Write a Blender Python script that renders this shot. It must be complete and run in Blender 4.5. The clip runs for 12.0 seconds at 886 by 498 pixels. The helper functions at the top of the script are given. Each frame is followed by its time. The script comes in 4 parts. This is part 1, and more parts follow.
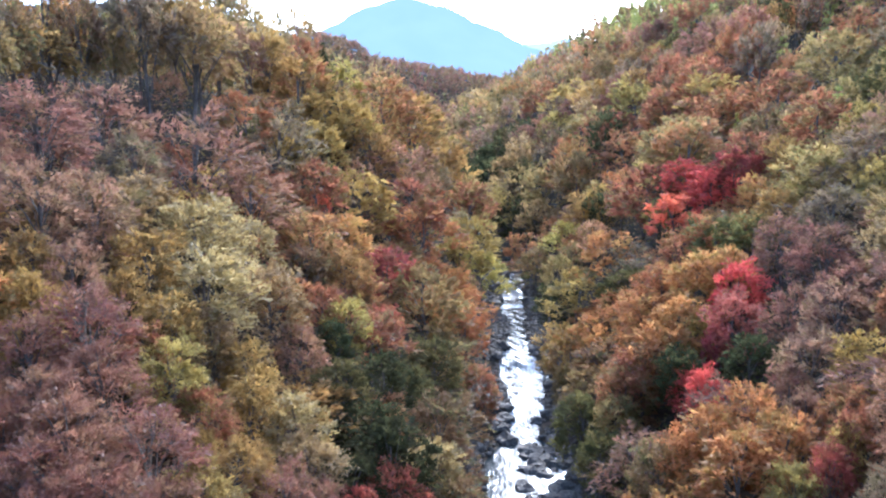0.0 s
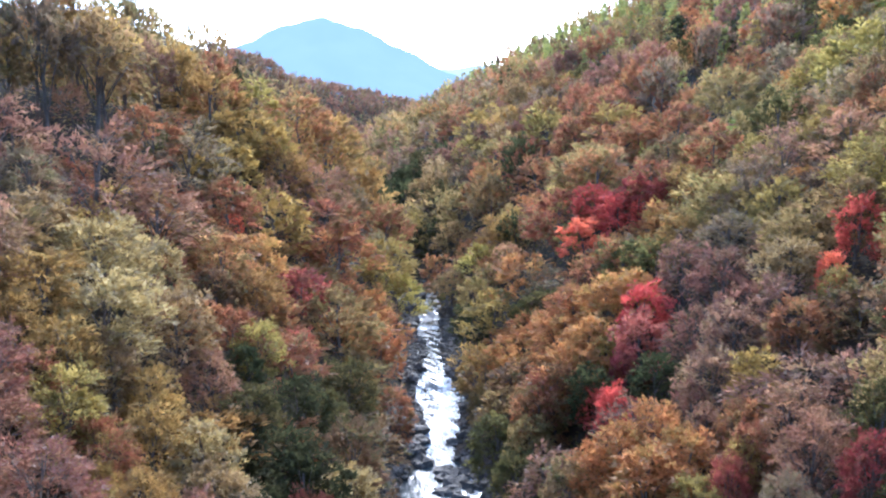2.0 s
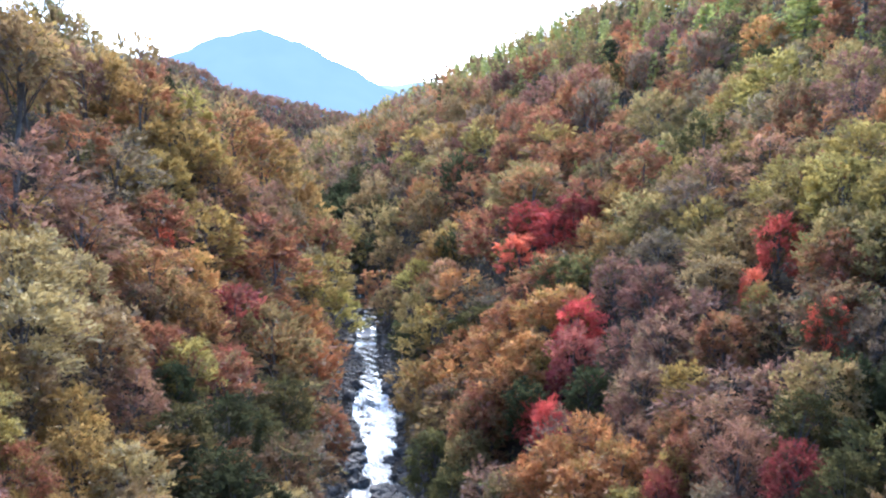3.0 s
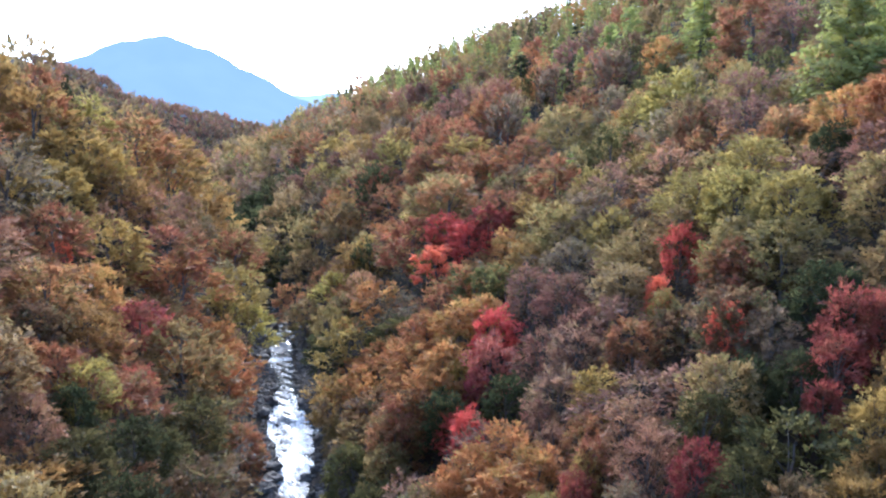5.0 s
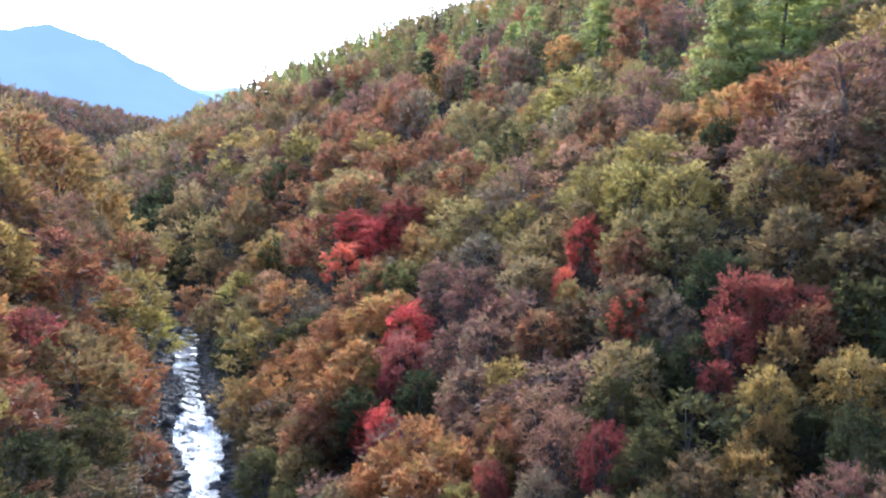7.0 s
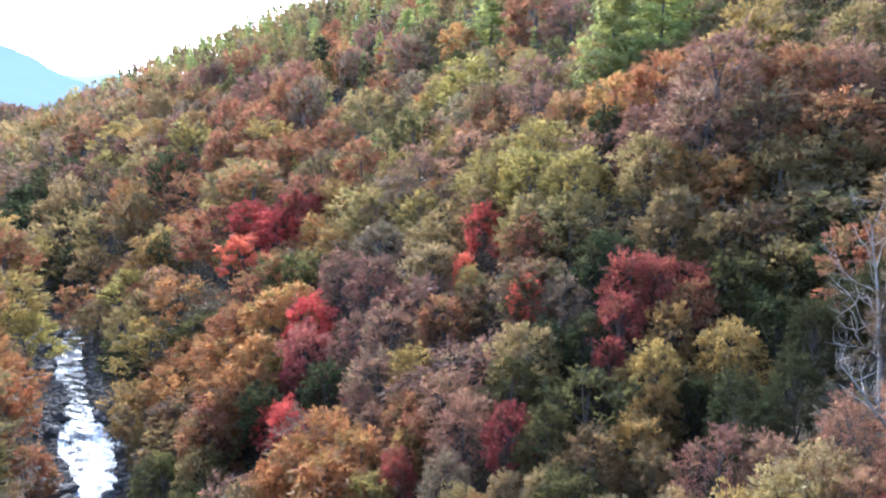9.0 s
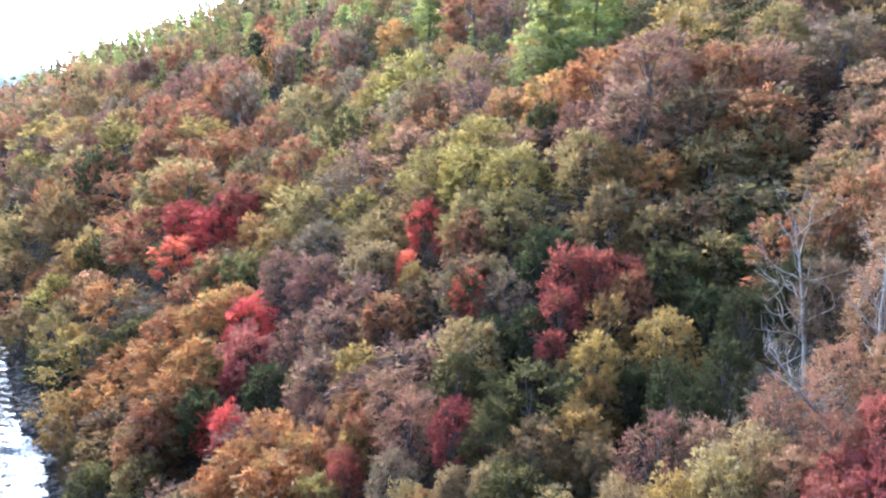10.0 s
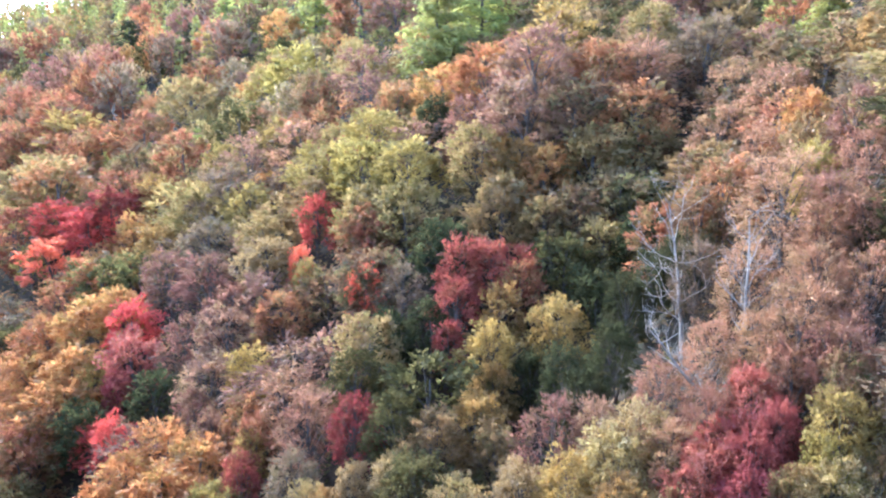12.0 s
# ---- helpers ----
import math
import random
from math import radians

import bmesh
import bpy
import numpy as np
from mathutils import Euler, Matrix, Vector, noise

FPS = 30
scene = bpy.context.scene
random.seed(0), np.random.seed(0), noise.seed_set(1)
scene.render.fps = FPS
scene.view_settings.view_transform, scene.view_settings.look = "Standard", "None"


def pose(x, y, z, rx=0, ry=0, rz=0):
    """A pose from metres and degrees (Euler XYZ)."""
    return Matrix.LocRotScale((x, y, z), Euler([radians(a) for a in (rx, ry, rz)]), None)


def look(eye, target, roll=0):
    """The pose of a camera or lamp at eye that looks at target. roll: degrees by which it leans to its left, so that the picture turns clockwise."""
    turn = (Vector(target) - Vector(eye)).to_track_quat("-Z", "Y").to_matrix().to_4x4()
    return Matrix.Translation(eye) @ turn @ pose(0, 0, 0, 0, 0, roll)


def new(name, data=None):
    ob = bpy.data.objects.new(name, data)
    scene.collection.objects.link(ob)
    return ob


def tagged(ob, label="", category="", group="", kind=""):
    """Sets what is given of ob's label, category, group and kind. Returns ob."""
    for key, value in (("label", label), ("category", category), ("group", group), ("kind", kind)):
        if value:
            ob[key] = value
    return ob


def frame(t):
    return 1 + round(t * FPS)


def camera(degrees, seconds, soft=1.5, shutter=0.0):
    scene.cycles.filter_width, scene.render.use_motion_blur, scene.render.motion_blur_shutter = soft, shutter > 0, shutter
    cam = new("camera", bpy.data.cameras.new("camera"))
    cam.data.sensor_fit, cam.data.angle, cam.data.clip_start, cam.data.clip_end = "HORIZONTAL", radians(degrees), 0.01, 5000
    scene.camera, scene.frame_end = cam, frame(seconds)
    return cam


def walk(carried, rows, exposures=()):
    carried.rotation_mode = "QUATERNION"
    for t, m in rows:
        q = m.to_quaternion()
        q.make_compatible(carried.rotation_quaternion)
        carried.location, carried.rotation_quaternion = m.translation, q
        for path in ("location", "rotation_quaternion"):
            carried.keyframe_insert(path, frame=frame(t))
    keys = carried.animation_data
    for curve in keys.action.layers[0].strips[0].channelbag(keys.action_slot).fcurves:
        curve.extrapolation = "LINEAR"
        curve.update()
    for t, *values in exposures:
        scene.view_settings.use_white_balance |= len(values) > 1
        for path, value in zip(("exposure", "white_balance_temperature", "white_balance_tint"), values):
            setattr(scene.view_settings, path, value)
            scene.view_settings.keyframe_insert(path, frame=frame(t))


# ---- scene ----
cam = camera(66.5, 12.0, soft=2.2)
EYE = (0.0, 0.0, 42.0)
PATH = [
    (0.0, 0.0, -10.68, -1.994),
    (0.5, -1.254, -10.421, -1.685),
    (1.0, -2.945, -10.129, -1.348),
    (1.5, -4.674, -9.812, -0.932),
    (2.0, -6.938, -9.014, -0.56),
    (2.5, -9.393, -8.389, -0.065),
    (3.0, -12.08, -7.686, 0.49),
    (3.2, -13.097, -7.465, 0.52),
    (5.0, -19.169, -6.637, 0.7),
    (5.5, -20.922, -6.434, 0.687),
    (6.0, -22.995, -6.425, 0.704),
    (6.5, -24.886, -6.625, 0.506),
    (7.0, -26.816, -6.906, 0.356),
    (9.0, -35.394, -7.931, -0.343),
    (9.5, -37.807, -8.118, -0.561),
    (10.0, -40.393, -8.241, -0.803),
    (10.5, -42.742, -8.376, -1.045),
    (11.0, -45.145, -8.551, -1.02),
    (11.5, -47.442, -8.724, -0.961),
    (12.0, -49.446, -8.944, -1.18),
]
walk(cam, [(t, pose(*EYE, 90, 0, yaw) @ pose(0, 0, 0, pitch, 0, roll)) for t, yaw, pitch, roll in PATH],
     exposures=[(t, stops, 4950, 10) for t, stops in ((0.0, 2.48), (3.0, 2.29), (5.5, 2.1), (7.0, 2.17), (9.5, 2.62), (12.0, 3.18))])

# world and sun
SUN_AZIMUTH, SUN_HEIGHT = 16.0, 37.0  # degrees east of the valley's line, above the horizon
world = bpy.data.worlds.new("sky")
scene.world = world
world.use_nodes = True
sky = world.node_tree.nodes.new("ShaderNodeTexSky")
sky.sky_type, sky.sun_disc = "NISHITA", False
sky.sun_elevation, sky.sun_rotation = radians(SUN_HEIGHT), radians(SUN_AZIMUTH)
sky.air_density, sky.dust_density, sky.ozone_density = 1.0, 2.2, 1.0
world.node_tree.links.new(sky.outputs[0], world.node_tree.nodes["Background"].inputs[0])
world.node_tree.nodes["Background"].inputs[1].default_value = 0.15
sun = new("sun", bpy.data.lights.new("sun", "SUN"))
sun.data.energy, sun.data.angle, sun.data.color = 1.2, radians(11.0), (1.0, 0.95, 0.87)
sun.matrix_world = look((0, 0, 0), (-math.sin(radians(SUN_AZIMUTH)) * math.cos(radians(SUN_HEIGHT)), -math.cos(radians(SUN_AZIMUTH)) * math.cos(radians(SUN_HEIGHT)), -math.sin(radians(SUN_HEIGHT))))


# materials
def material(name):
    m = bpy.data.materials.new(name)
    m.use_nodes = True
    nt = m.node_tree
    nt.nodes.clear()
    out = nt.nodes.new("ShaderNodeOutputMaterial")

    def node(kind, **values):
        n = nt.nodes.new(kind)
        for key, value in values.items():
            n.inputs[key.replace("_", " ")].default_value = value
        return n

    return m, nt, node, nt.links.new, out


def mixed(node, link, factor, a, b):
    """A colour mix node; a and b are colours or sockets."""
    n = node("ShaderNodeMix")
    n.data_type = "RGBA"
    if isinstance(factor, float):
        n.inputs[0].default_value = factor
    else:
        link(factor, n.inputs[0])
    for value, slot in ((a, n.inputs[6]), (b, n.inputs[7])):
        if isinstance(value, tuple):
            slot.default_value = (*value, 1)
        else:
            link(value, slot)
    return n.outputs[2]


def ramp(node, link, source, a, b):
    n = node("ShaderNodeMapRange", From_Min=a, From_Max=b)
    link(source, n.inputs[0])
    return n.outputs[0]


def foliage(name, main, second, third, shine=0.02):
    """Autumn leaves: three hues by leaf spray and by bough, light passing through, a thin gloss."""
    m, nt, node, link, out = material(name)
    island = node("ShaderNodeNewGeometry").outputs["Random Per Island"]
    place = node("ShaderNodeTexCoord").outputs["Object"]
    spot = node("ShaderNodeTexNoise", Scale=1.7, Detail=3.0)
    who = node("ShaderNodeObjectInfo").outputs["Random"]
    shift = node("ShaderNodeMath")
    shift.operation = "MULTIPLY"
    shift.inputs[1].default_value = 83.0
    link(who, shift.inputs[0])
    apart = node("ShaderNodeVectorMath")
    link(place, apart.inputs[0])
    link(shift.outputs[0], apart.inputs[1])
    link(apart.outputs[0], spot.inputs["Vector"])
    bough = ramp(node, link, spot.outputs[0], 0.47, 0.60)
    c = mixed(node, link, bough, main, second)
    pick = ramp(node, link, island, 0.6, 1.15)
    c = mixed(node, link, pick, c, third)
    tone = node("ShaderNodeHueSaturation", Saturation=0.90)
    v = node("ShaderNodeMapRange", From_Min=0.0, From_Max=1.0, To_Min=0.86, To_Max=1.14)
    spin = node("ShaderNodeMath")
    spin.operation = "FRACT"
    far = node("ShaderNodeMath")
    far.operation = "MULTIPLY"
    far.inputs[1].default_value = 57.3
    link(island, far.inputs[0])
    link(far.outputs[0], spin.inputs[0])
    link(spin.outputs[0], v.inputs[0])
    h = node("ShaderNodeMapRange", From_Min=0.0, From_Max=1.0, To_Min=0.487, To_Max=0.511)
    link(who, h.inputs[0])
    link(h.outputs[0], tone.inputs["Hue"])
    whole = node("ShaderNodeMapRange", From_Min=0.0, From_Max=1.0, To_Min=0.84, To_Max=1.16)
    link(who, whole.inputs[0])
    own = node("ShaderNodeAttribute")
    own.attribute_name = "tone"
    each = node("ShaderNodeMath")
    each.operation = "ADD"
    link(whole.outputs[0], each.inputs[0])
    link(own.outputs["Fac"], each.inputs[1])
    value = node("ShaderNodeMath")
    value.operation = "MULTIPLY"
    link(each.outputs[0], value.inputs[0])
    link(v.outputs[0], value.inputs[1])
    link(value.outputs[0], tone.inputs["Value"])
    link(c, tone.inputs["Color"])
    dif, tra, glo = node("ShaderNodeBsdfDiffuse"), node("ShaderNodeBsdfTranslucent"), node("ShaderNodeBsdfGlossy", Roughness=0.5)
    link(tone.outputs[0], dif.inputs[0])
    link(tone.outputs[0], tra.inputs[0])
    a, b = node("ShaderNodeMixShader", Fac=0.6), node("ShaderNodeMixShader", Fac=shine)
    link(dif.outputs[0], a.inputs[1])
    link(tra.outputs[0], a.inputs[2])
    link(a.outputs[0], b.inputs[1])
    link(glo.outputs[0], b.inputs[2])
    link(b.outputs[0], out.inputs[0])
    return m


def rough_surface(name, colours, scale, rough=0.85, bump=0.4, fine=9.0, shine=0.3):
    """Bark, soil and stone: three tones at two scales, with relief."""
    m, nt, node, link, out = material(name)
    place = node("ShaderNodeTexCoord").outputs["Object"]
    big, small = node("ShaderNodeTexNoise", Scale=scale, Detail=5.0), node("ShaderNodeTexNoise", Scale=scale * fine, Detail=6.0)
    link(place, big.inputs["Vector"])
    link(place, small.inputs["Vector"])
    c = mixed(node, link, ramp(node, link, big.outputs[0], 0.38, 0.62), colours[0], colours[1])
    c = mixed(node, link, ramp(node, link, small.outputs[0], 0.45, 0.7), c, colours[2])
    b = node("ShaderNodeBsdfPrincipled", Roughness=rough, Specular_IOR_Level=shine)
    link(c, b.inputs["Base Color"])
    lift = node("ShaderNodeBump", Strength=bump, Distance=0.1)
    link(small.outputs[0], lift.inputs["Height"])
    link(lift.outputs[0], b.inputs["Normal"])
    link(b.outputs[0], out.inputs[0])
    return m


LEAVES = {}
LEAVES["red"] = foliage("red_leaves", (0.68, 0.10, 0.022), (0.54, 0.07, 0.022), (0.74, 0.16, 0.04))
LEAVES["crimson"] = foliage("crimson_leaves", (0.31, 0.052, 0.026), (0.22, 0.075, 0.028), (0.39, 0.09, 0.038))
LEAVES["rose"] = foliage("rosy_red_leaves", (0.40, 0.08, 0.052), (0.31, 0.082, 0.043), (0.47, 0.145, 0.09))
LEAVES["rust"] = foliage("rust_leaves", (0.34, 0.12, 0.034), (0.23, 0.15, 0.04), (0.42, 0.18, 0.055))
LEAVES["orange"] = foliage("orange_leaves", (0.44, 0.165, 0.028), (0.34, 0.19, 0.032), (0.49, 0.23, 0.05))
LEAVES["gold"] = foliage("golden_leaves", (0.36, 0.205, 0.03), (0.27, 0.17, 0.032), (0.43, 0.245, 0.055))
LEAVES["tan"] = foliage("pale_tan_leaves", (0.36, 0.24, 0.07), (0.31, 0.19, 0.042), (0.46, 0.345, 0.145), 0.03)
LEAVES["olive"] = foliage("olive_leaves", (0.30, 0.19, 0.05), (0.215, 0.16, 0.04), (0.39, 0.235, 0.075))
LEAVES["brown"] = foliage("brown_leaves", (0.23, 0.13, 0.045), (0.16, 0.14, 0.04), (0.31, 0.185, 0.075))
LEAVES["mauve"] = foliage("mauve_brown_leaves", (0.28, 0.125, 0.066), (0.22, 0.13, 0.05), (0.35, 0.19, 0.105), 0.02)
LEAVES["russet"] = foliage("russet_leaves", (0.28, 0.105, 0.052), (0.22, 0.11, 0.042), (0.37, 0.18, 0.095), 0.03)
LEAVES["pink"] = foliage("pinkish_brown_leaves", (0.36, 0.155, 0.07), (0.29, 0.155, 0.056), (0.44, 0.235, 0.115), 0.02)
LEAVES["lime"] = foliage("yellow_green_leaves", (0.39, 0.28, 0.04), (0.26, 0.20, 0.036), (0.46, 0.35, 0.08))
# green and dark leaves also stand in for shade in gully and hollow
LEAVES["green"] = foliage("green_leaves", (0.105, 0.095, 0.024), (0.14, 0.112, 0.028), (0.17, 0.14, 0.042), 0.008)
LEAVES["dark"] = foliage("dark_green_and_shaded_leaves", (0.055, 0.06, 0.021), (0.075, 0.068, 0.023), (0.09, 0.09, 0.032), 0.004)
LEAVES["grey"] = foliage("grey_brown_leaves", (0.225, 0.145, 0.07), (0.19, 0.145, 0.055), (0.30, 0.21, 0.115), 0.02)
LEAVES["larch"] = foliage("larch_needles", (0.37, 0.355, 0.06), (0.27, 0.29, 0.055), (0.44, 0.40, 0.09), 0.02)
BARK = rough_surface("grey_brown_bark", ((0.10, 0.08, 0.065), (0.16, 0.135, 0.11), (0.06, 0.05, 0.04)), 1.2)
DEAD = rough_surface("bleached_dead_wood", ((0.33, 0.275, 0.215), (0.20, 0.16, 0.125), (0.46, 0.39, 0.31)), 0.9, 0.8)
SOIL = rough_surface("leaf_litter_soil", ((0.045, 0.03, 0.019), (0.032, 0.03, 0.016), (0.08, 0.052, 0.03)), 0.12, 0.95, 0.8, 14.0)
ROCK = rough_surface("wet_grey_rock", ((0.085, 0.07, 0.057), (0.045, 0.038, 0.032), (0.17, 0.145, 0.115)), 0.8, 0.72, 0.8, 5.0, 0.2)


def water_material():
    """A fast mountain stream: clear dark water with ripples, broken by white froth that also carries painted glare."""
    m, nt, node, link, out = material("stream_water")
    place = node("ShaderNodeTexCoord").outputs["Object"]
    stretch = node("ShaderNodeMapping", Scale=(1.0, 0.42, 1.0))
    link(place, stretch.inputs["Vector"])
    ripple, churn, fleck = node("ShaderNodeTexNoise", Scale=1.0, Detail=4.0, Roughness=0.5), node("ShaderNodeTexNoise", Scale=0.32, Detail=4.0), node("ShaderNodeTexNoise", Scale=2.6, Detail=6.0, Roughness=0.7)
    for n in (ripple, churn, fleck):
        link(stretch.outputs[0], n.inputs["Vector"])
    add = node("ShaderNodeMath")
    add.operation = "ADD"
    link(churn.outputs[0], add.inputs[0])
    link(fleck.outputs[0], add.inputs[1])
    rush_glare = node("ShaderNodeAttribute")
    rush_glare.attribute_name = "rush_glare"
    more = node("ShaderNodeMath")
    more.operation = "ADD"
    link(add.outputs[0], more.inputs[0])
    link(rush_glare.outputs["Fac"], more.inputs[1])
    foam_and_glare = ramp(node, link, more.outputs[0], 1.24, 1.48)
    wet, white = node("ShaderNodeBsdfPrincipled", Roughness=0.1, IOR=1.33), node("ShaderNodeBsdfPrincipled", Roughness=0.6)
    wet.inputs["Base Color"].default_value = (0.035, 0.042, 0.042, 1)
    white.inputs["Base Color"].default_value = (0.70, 0.72, 0.73, 1)
    lift = node("ShaderNodeBump", Strength=0.55, Distance=0.3)
    link(ripple.outputs[0], lift.inputs["Height"])
    link(lift.outputs[0], wet.inputs["Normal"])
    link(lift.outputs[0], white.inputs["Normal"])
    mix = node("ShaderNodeMixShader")
    link(foam_and_glare, mix.inputs[0])
    link(wet.outputs[0], mix.inputs[1])
    link(white.outputs[0], mix.inputs[2])
    link(mix.outputs[0], out.inputs[0])
    return m


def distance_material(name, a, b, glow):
    """Far mountains as a glowing backdrop: the pale blue haze of many kilometres of air is put into its colour."""
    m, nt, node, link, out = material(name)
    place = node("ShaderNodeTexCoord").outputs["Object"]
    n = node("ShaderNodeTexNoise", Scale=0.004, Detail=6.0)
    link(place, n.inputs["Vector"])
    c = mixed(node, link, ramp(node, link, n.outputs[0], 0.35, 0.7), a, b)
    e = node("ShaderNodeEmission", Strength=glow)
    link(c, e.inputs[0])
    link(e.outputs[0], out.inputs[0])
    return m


WATER = water_material()
# haze is held in these two glowing colours, paler for the farther ridge
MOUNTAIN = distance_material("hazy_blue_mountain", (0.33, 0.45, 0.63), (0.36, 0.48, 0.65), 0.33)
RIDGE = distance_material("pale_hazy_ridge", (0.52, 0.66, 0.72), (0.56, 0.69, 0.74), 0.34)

rng = np.random.default_rng(7)


# mesh helpers
def mesh_of(name, verts, faces, materials, index=None, soft=False):
    """A mesh from arrays of corners and of faces with equally many corners."""
    me = bpy.data.meshes.new(name)
    faces = np.asarray(faces, np.int32)
    count, sides = faces.shape
    me.vertices.add(len(verts))
    me.vertices.foreach_set("co", np.asarray(verts, np.float32).ravel())
    me.loops.add(count * sides)
    me.loops.foreach_set("vertex_index", faces.ravel())
    me.polygons.add(count)
    me.polygons.foreach_set("loop_start", np.arange(0, count * sides, sides, dtype=np.int32))
    for m in materials:
        me.materials.append(m)
    if index is not None:
        me.polygons.foreach_set("material_index", np.asarray(index, np.int32))
    if soft:
        me.polygons.foreach_set("use_smooth", np.ones(count, bool))
    me.update(calc_edges=True)
    me.validate()
    return me


def part(name, me, parent, label=""):
    ob = new(name, me)
    ob.parent = parent
    return tagged(ob, label)


def smooth(a, b, v):
    """0 below a, 1 above b, with a soft run between."""
    k = np.clip((np.asarray(v, float) - a) / (b - a), 0, 1)
    return k * k * (3 - 2 * k)


def stream_x(y):
    """The stream's middle line: nearly straight, then a bend to the west behind the spur."""
    y = np.asarray(y, float)
    far = np.clip(y - 172, 0, 700)
    return 8.8 + 0.079 * np.clip(y - 70, -150, 110) + 0.7 * np.sin(y / 7.5 - 0.9) * smooth(60, 90, y) - far**2 / (110 + 5.5 * far)


REACH = (60, 70, 74, 80, 83, 87, 91, 97, 104, 109, 117, 123, 131, 140, 152)


def channel_x(y):
    """The water's own course in the gorge: a pool with a rocky shelf beside it, a chute, then turns between rocks."""
    y = np.asarray(y, float)
    course = np.interp(y, REACH, (8.2, 8.6, 8.6, 9.3, 9.0, 9.8, 10.5, 11.4, 12.0, 11.3, 11.75, 12.8, 13.1, 13.0, 15.0))
    return np.where((y > 60) & (y < 152), course, stream_x(y) - 0.3 * (y > 100))


def stream_half(y):
    """Half the water's width: a broad pool and shelf, a narrow chute above them, then rapids."""
    y = np.asarray(y, float)
    wide = np.interp(y, REACH, (4.9, 4.9, 4.9, 4.5, 1.9, 1.9, 2.1, 2.5, 3.5, 2.8, 1.9, 1.2, 1.5, 2.6, 2.0))
    return wide + 0.2 * np.sin(y / 2.3) + 0.15 * np.sin(y / 1.1 + 1)


def stream_z(y):
    y = np.asarray(y, float)
    return 0.018 * np.clip(y - 60, -200, 900) + 1.2 * smooth(146, 152, y) + 0.9 * smooth(106, 110, y)


def hills(x, y):
    """Low, slow bumps of the ground."""
    return 1.6 * np.sin(x / 17 + 0.7 * np.sin(y / 23)) * np.sin(y / 19 + 1.3) + 0.7 * np.sin(x / 7.3 + y / 9.1)


def land(x, y):
    """Height of the ground: a wooded gorge, steep to the east, with a plateau to the west."""
    x, y = np.asarray(x, float), np.asarray(y, float)
    d = x - stream_x(np.clip(y, -400, 900))
    bed = stream_z(y)
    e = np.clip(d - 5.5, 0, None)
    east = 0.95 * np.minimum(e, 14) + 0.66 * np.clip(e - 14, 0, None)
    top = 147 + 10 * np.sin(y / 130.0 + 0.5)
    east = top * (1 - np.exp(-(east / top) - 0.6 * (east / top) ** 2.2))
    east = east * (1 - smooth(400, 720, y))
    spur = 9 * np.exp(-((y / 16) ** 2)) * smooth(12, 40, e) - 4 * np.exp(-(((y - 27) / 6) ** 2)) * smooth(10, 30, e)
    w = np.clip(-d - 6.5, 0, None)
    west = 1.0 * np.minimum(w, 12) + 0.80 * np.clip(w - 12, 0, None)
    west = west * (1 + 0.7 * smooth(90, 185, y))
    flat = 51 + 0.12 * np.clip(w - 50, 0, 200) - 11 * smooth(105, 200, y) - 22 * smooth(175, 245, y) - 10 * smooth(-10, 60, -y)
    west = flat * (1 - np.exp(-(west / flat) - 0.9 * (west / flat) ** 3))
    wide = stream_half(np.clip(y, -400, 900))
    off = np.abs(x - channel_x(np.clip(y, -400, 900)))
    z = bed - 0.8 + 1.1 * smooth(wide - 0.5, wide + 1.0, off) + east + west + spur
    z = z + hills(x, y) * smooth(8, 25, np.abs(d))
    far = 114 * np.exp(-(((y - 1080) / 200) ** 2)) * (1 - 0.0018 * np.clip(x + 110, -300, 500)) * smooth(500, 900, y)
    return z + far


def sprays(centres, out, size, flat=0.55, narrow=0.0, jitter=0.42):
    """Leaf sprays: one pointed blade a centre, tipped upwards and outwards. Returns corners and faces."""
    n = len(centres)
    up = np.tile((0.0, 0.0, 1.0), (n, 1)) * flat + out * (1 - flat) + rng.normal(0, jitter, (n, 3))
    up /= np.linalg.norm(up, axis=1)[:, None]
    a = np.cross(up, rng.normal(0, 1, (n, 3)))
    a /= np.linalg.norm(a, axis=1)[:, None] + 1e-9
    b = np.cross(up, a)
    s = size * rng.uniform(0.6, 1.4, n)[:, None]
    thin = (rng.random(n) < narrow)[:, None]
    w, s = np.where(thin, 0.09, 0.46) * s, np.where(thin, 1.9, 1.0) * s
    v = np.stack([centres - a * s * 0.6 - b * w, centres - a * s * 0.6 + b * w, centres + a * s], 1)
    return v.reshape(-1, 3), np.arange(3 * n).reshape(-1, 3)


def tube(points, radii, sides=6):
    """Corners and faces of a tapered limb along points."""
    p = np.asarray(points, float)
    way = np.gradient(p, axis=0)
    way /= np.linalg.norm(way, axis=1)[:, None] + 1e-9
    ref = np.where(np.abs(way[:, 2:3]) > 0.9, (1.0, 0, 0), (0, 0, 1.0))
    a = np.cross(way, ref)
    a /= np.linalg.norm(a, axis=1)[:, None] + 1e-9
    b = np.cross(way, a)
    ang = np.arange(sides) * 2 * np.pi / sides
    ring = a[:, None] * np.cos(ang)[None, :, None] + b[:, None] * np.sin(ang)[None, :, None]
    v = p[:, None] + ring * np.asarray(radii, float)[:, None, None]
    k, j = np.meshgrid(np.arange(len(p) - 1), np.arange(sides), indexing="ij")
    j2 = (j + 1) % sides
    f = np.stack([k * sides + j, k * sides + j2, (k + 1) * sides + j2, (k + 1) * sides + j], -1).reshape(-1, 4)
    return v.reshape(-1, 3), f


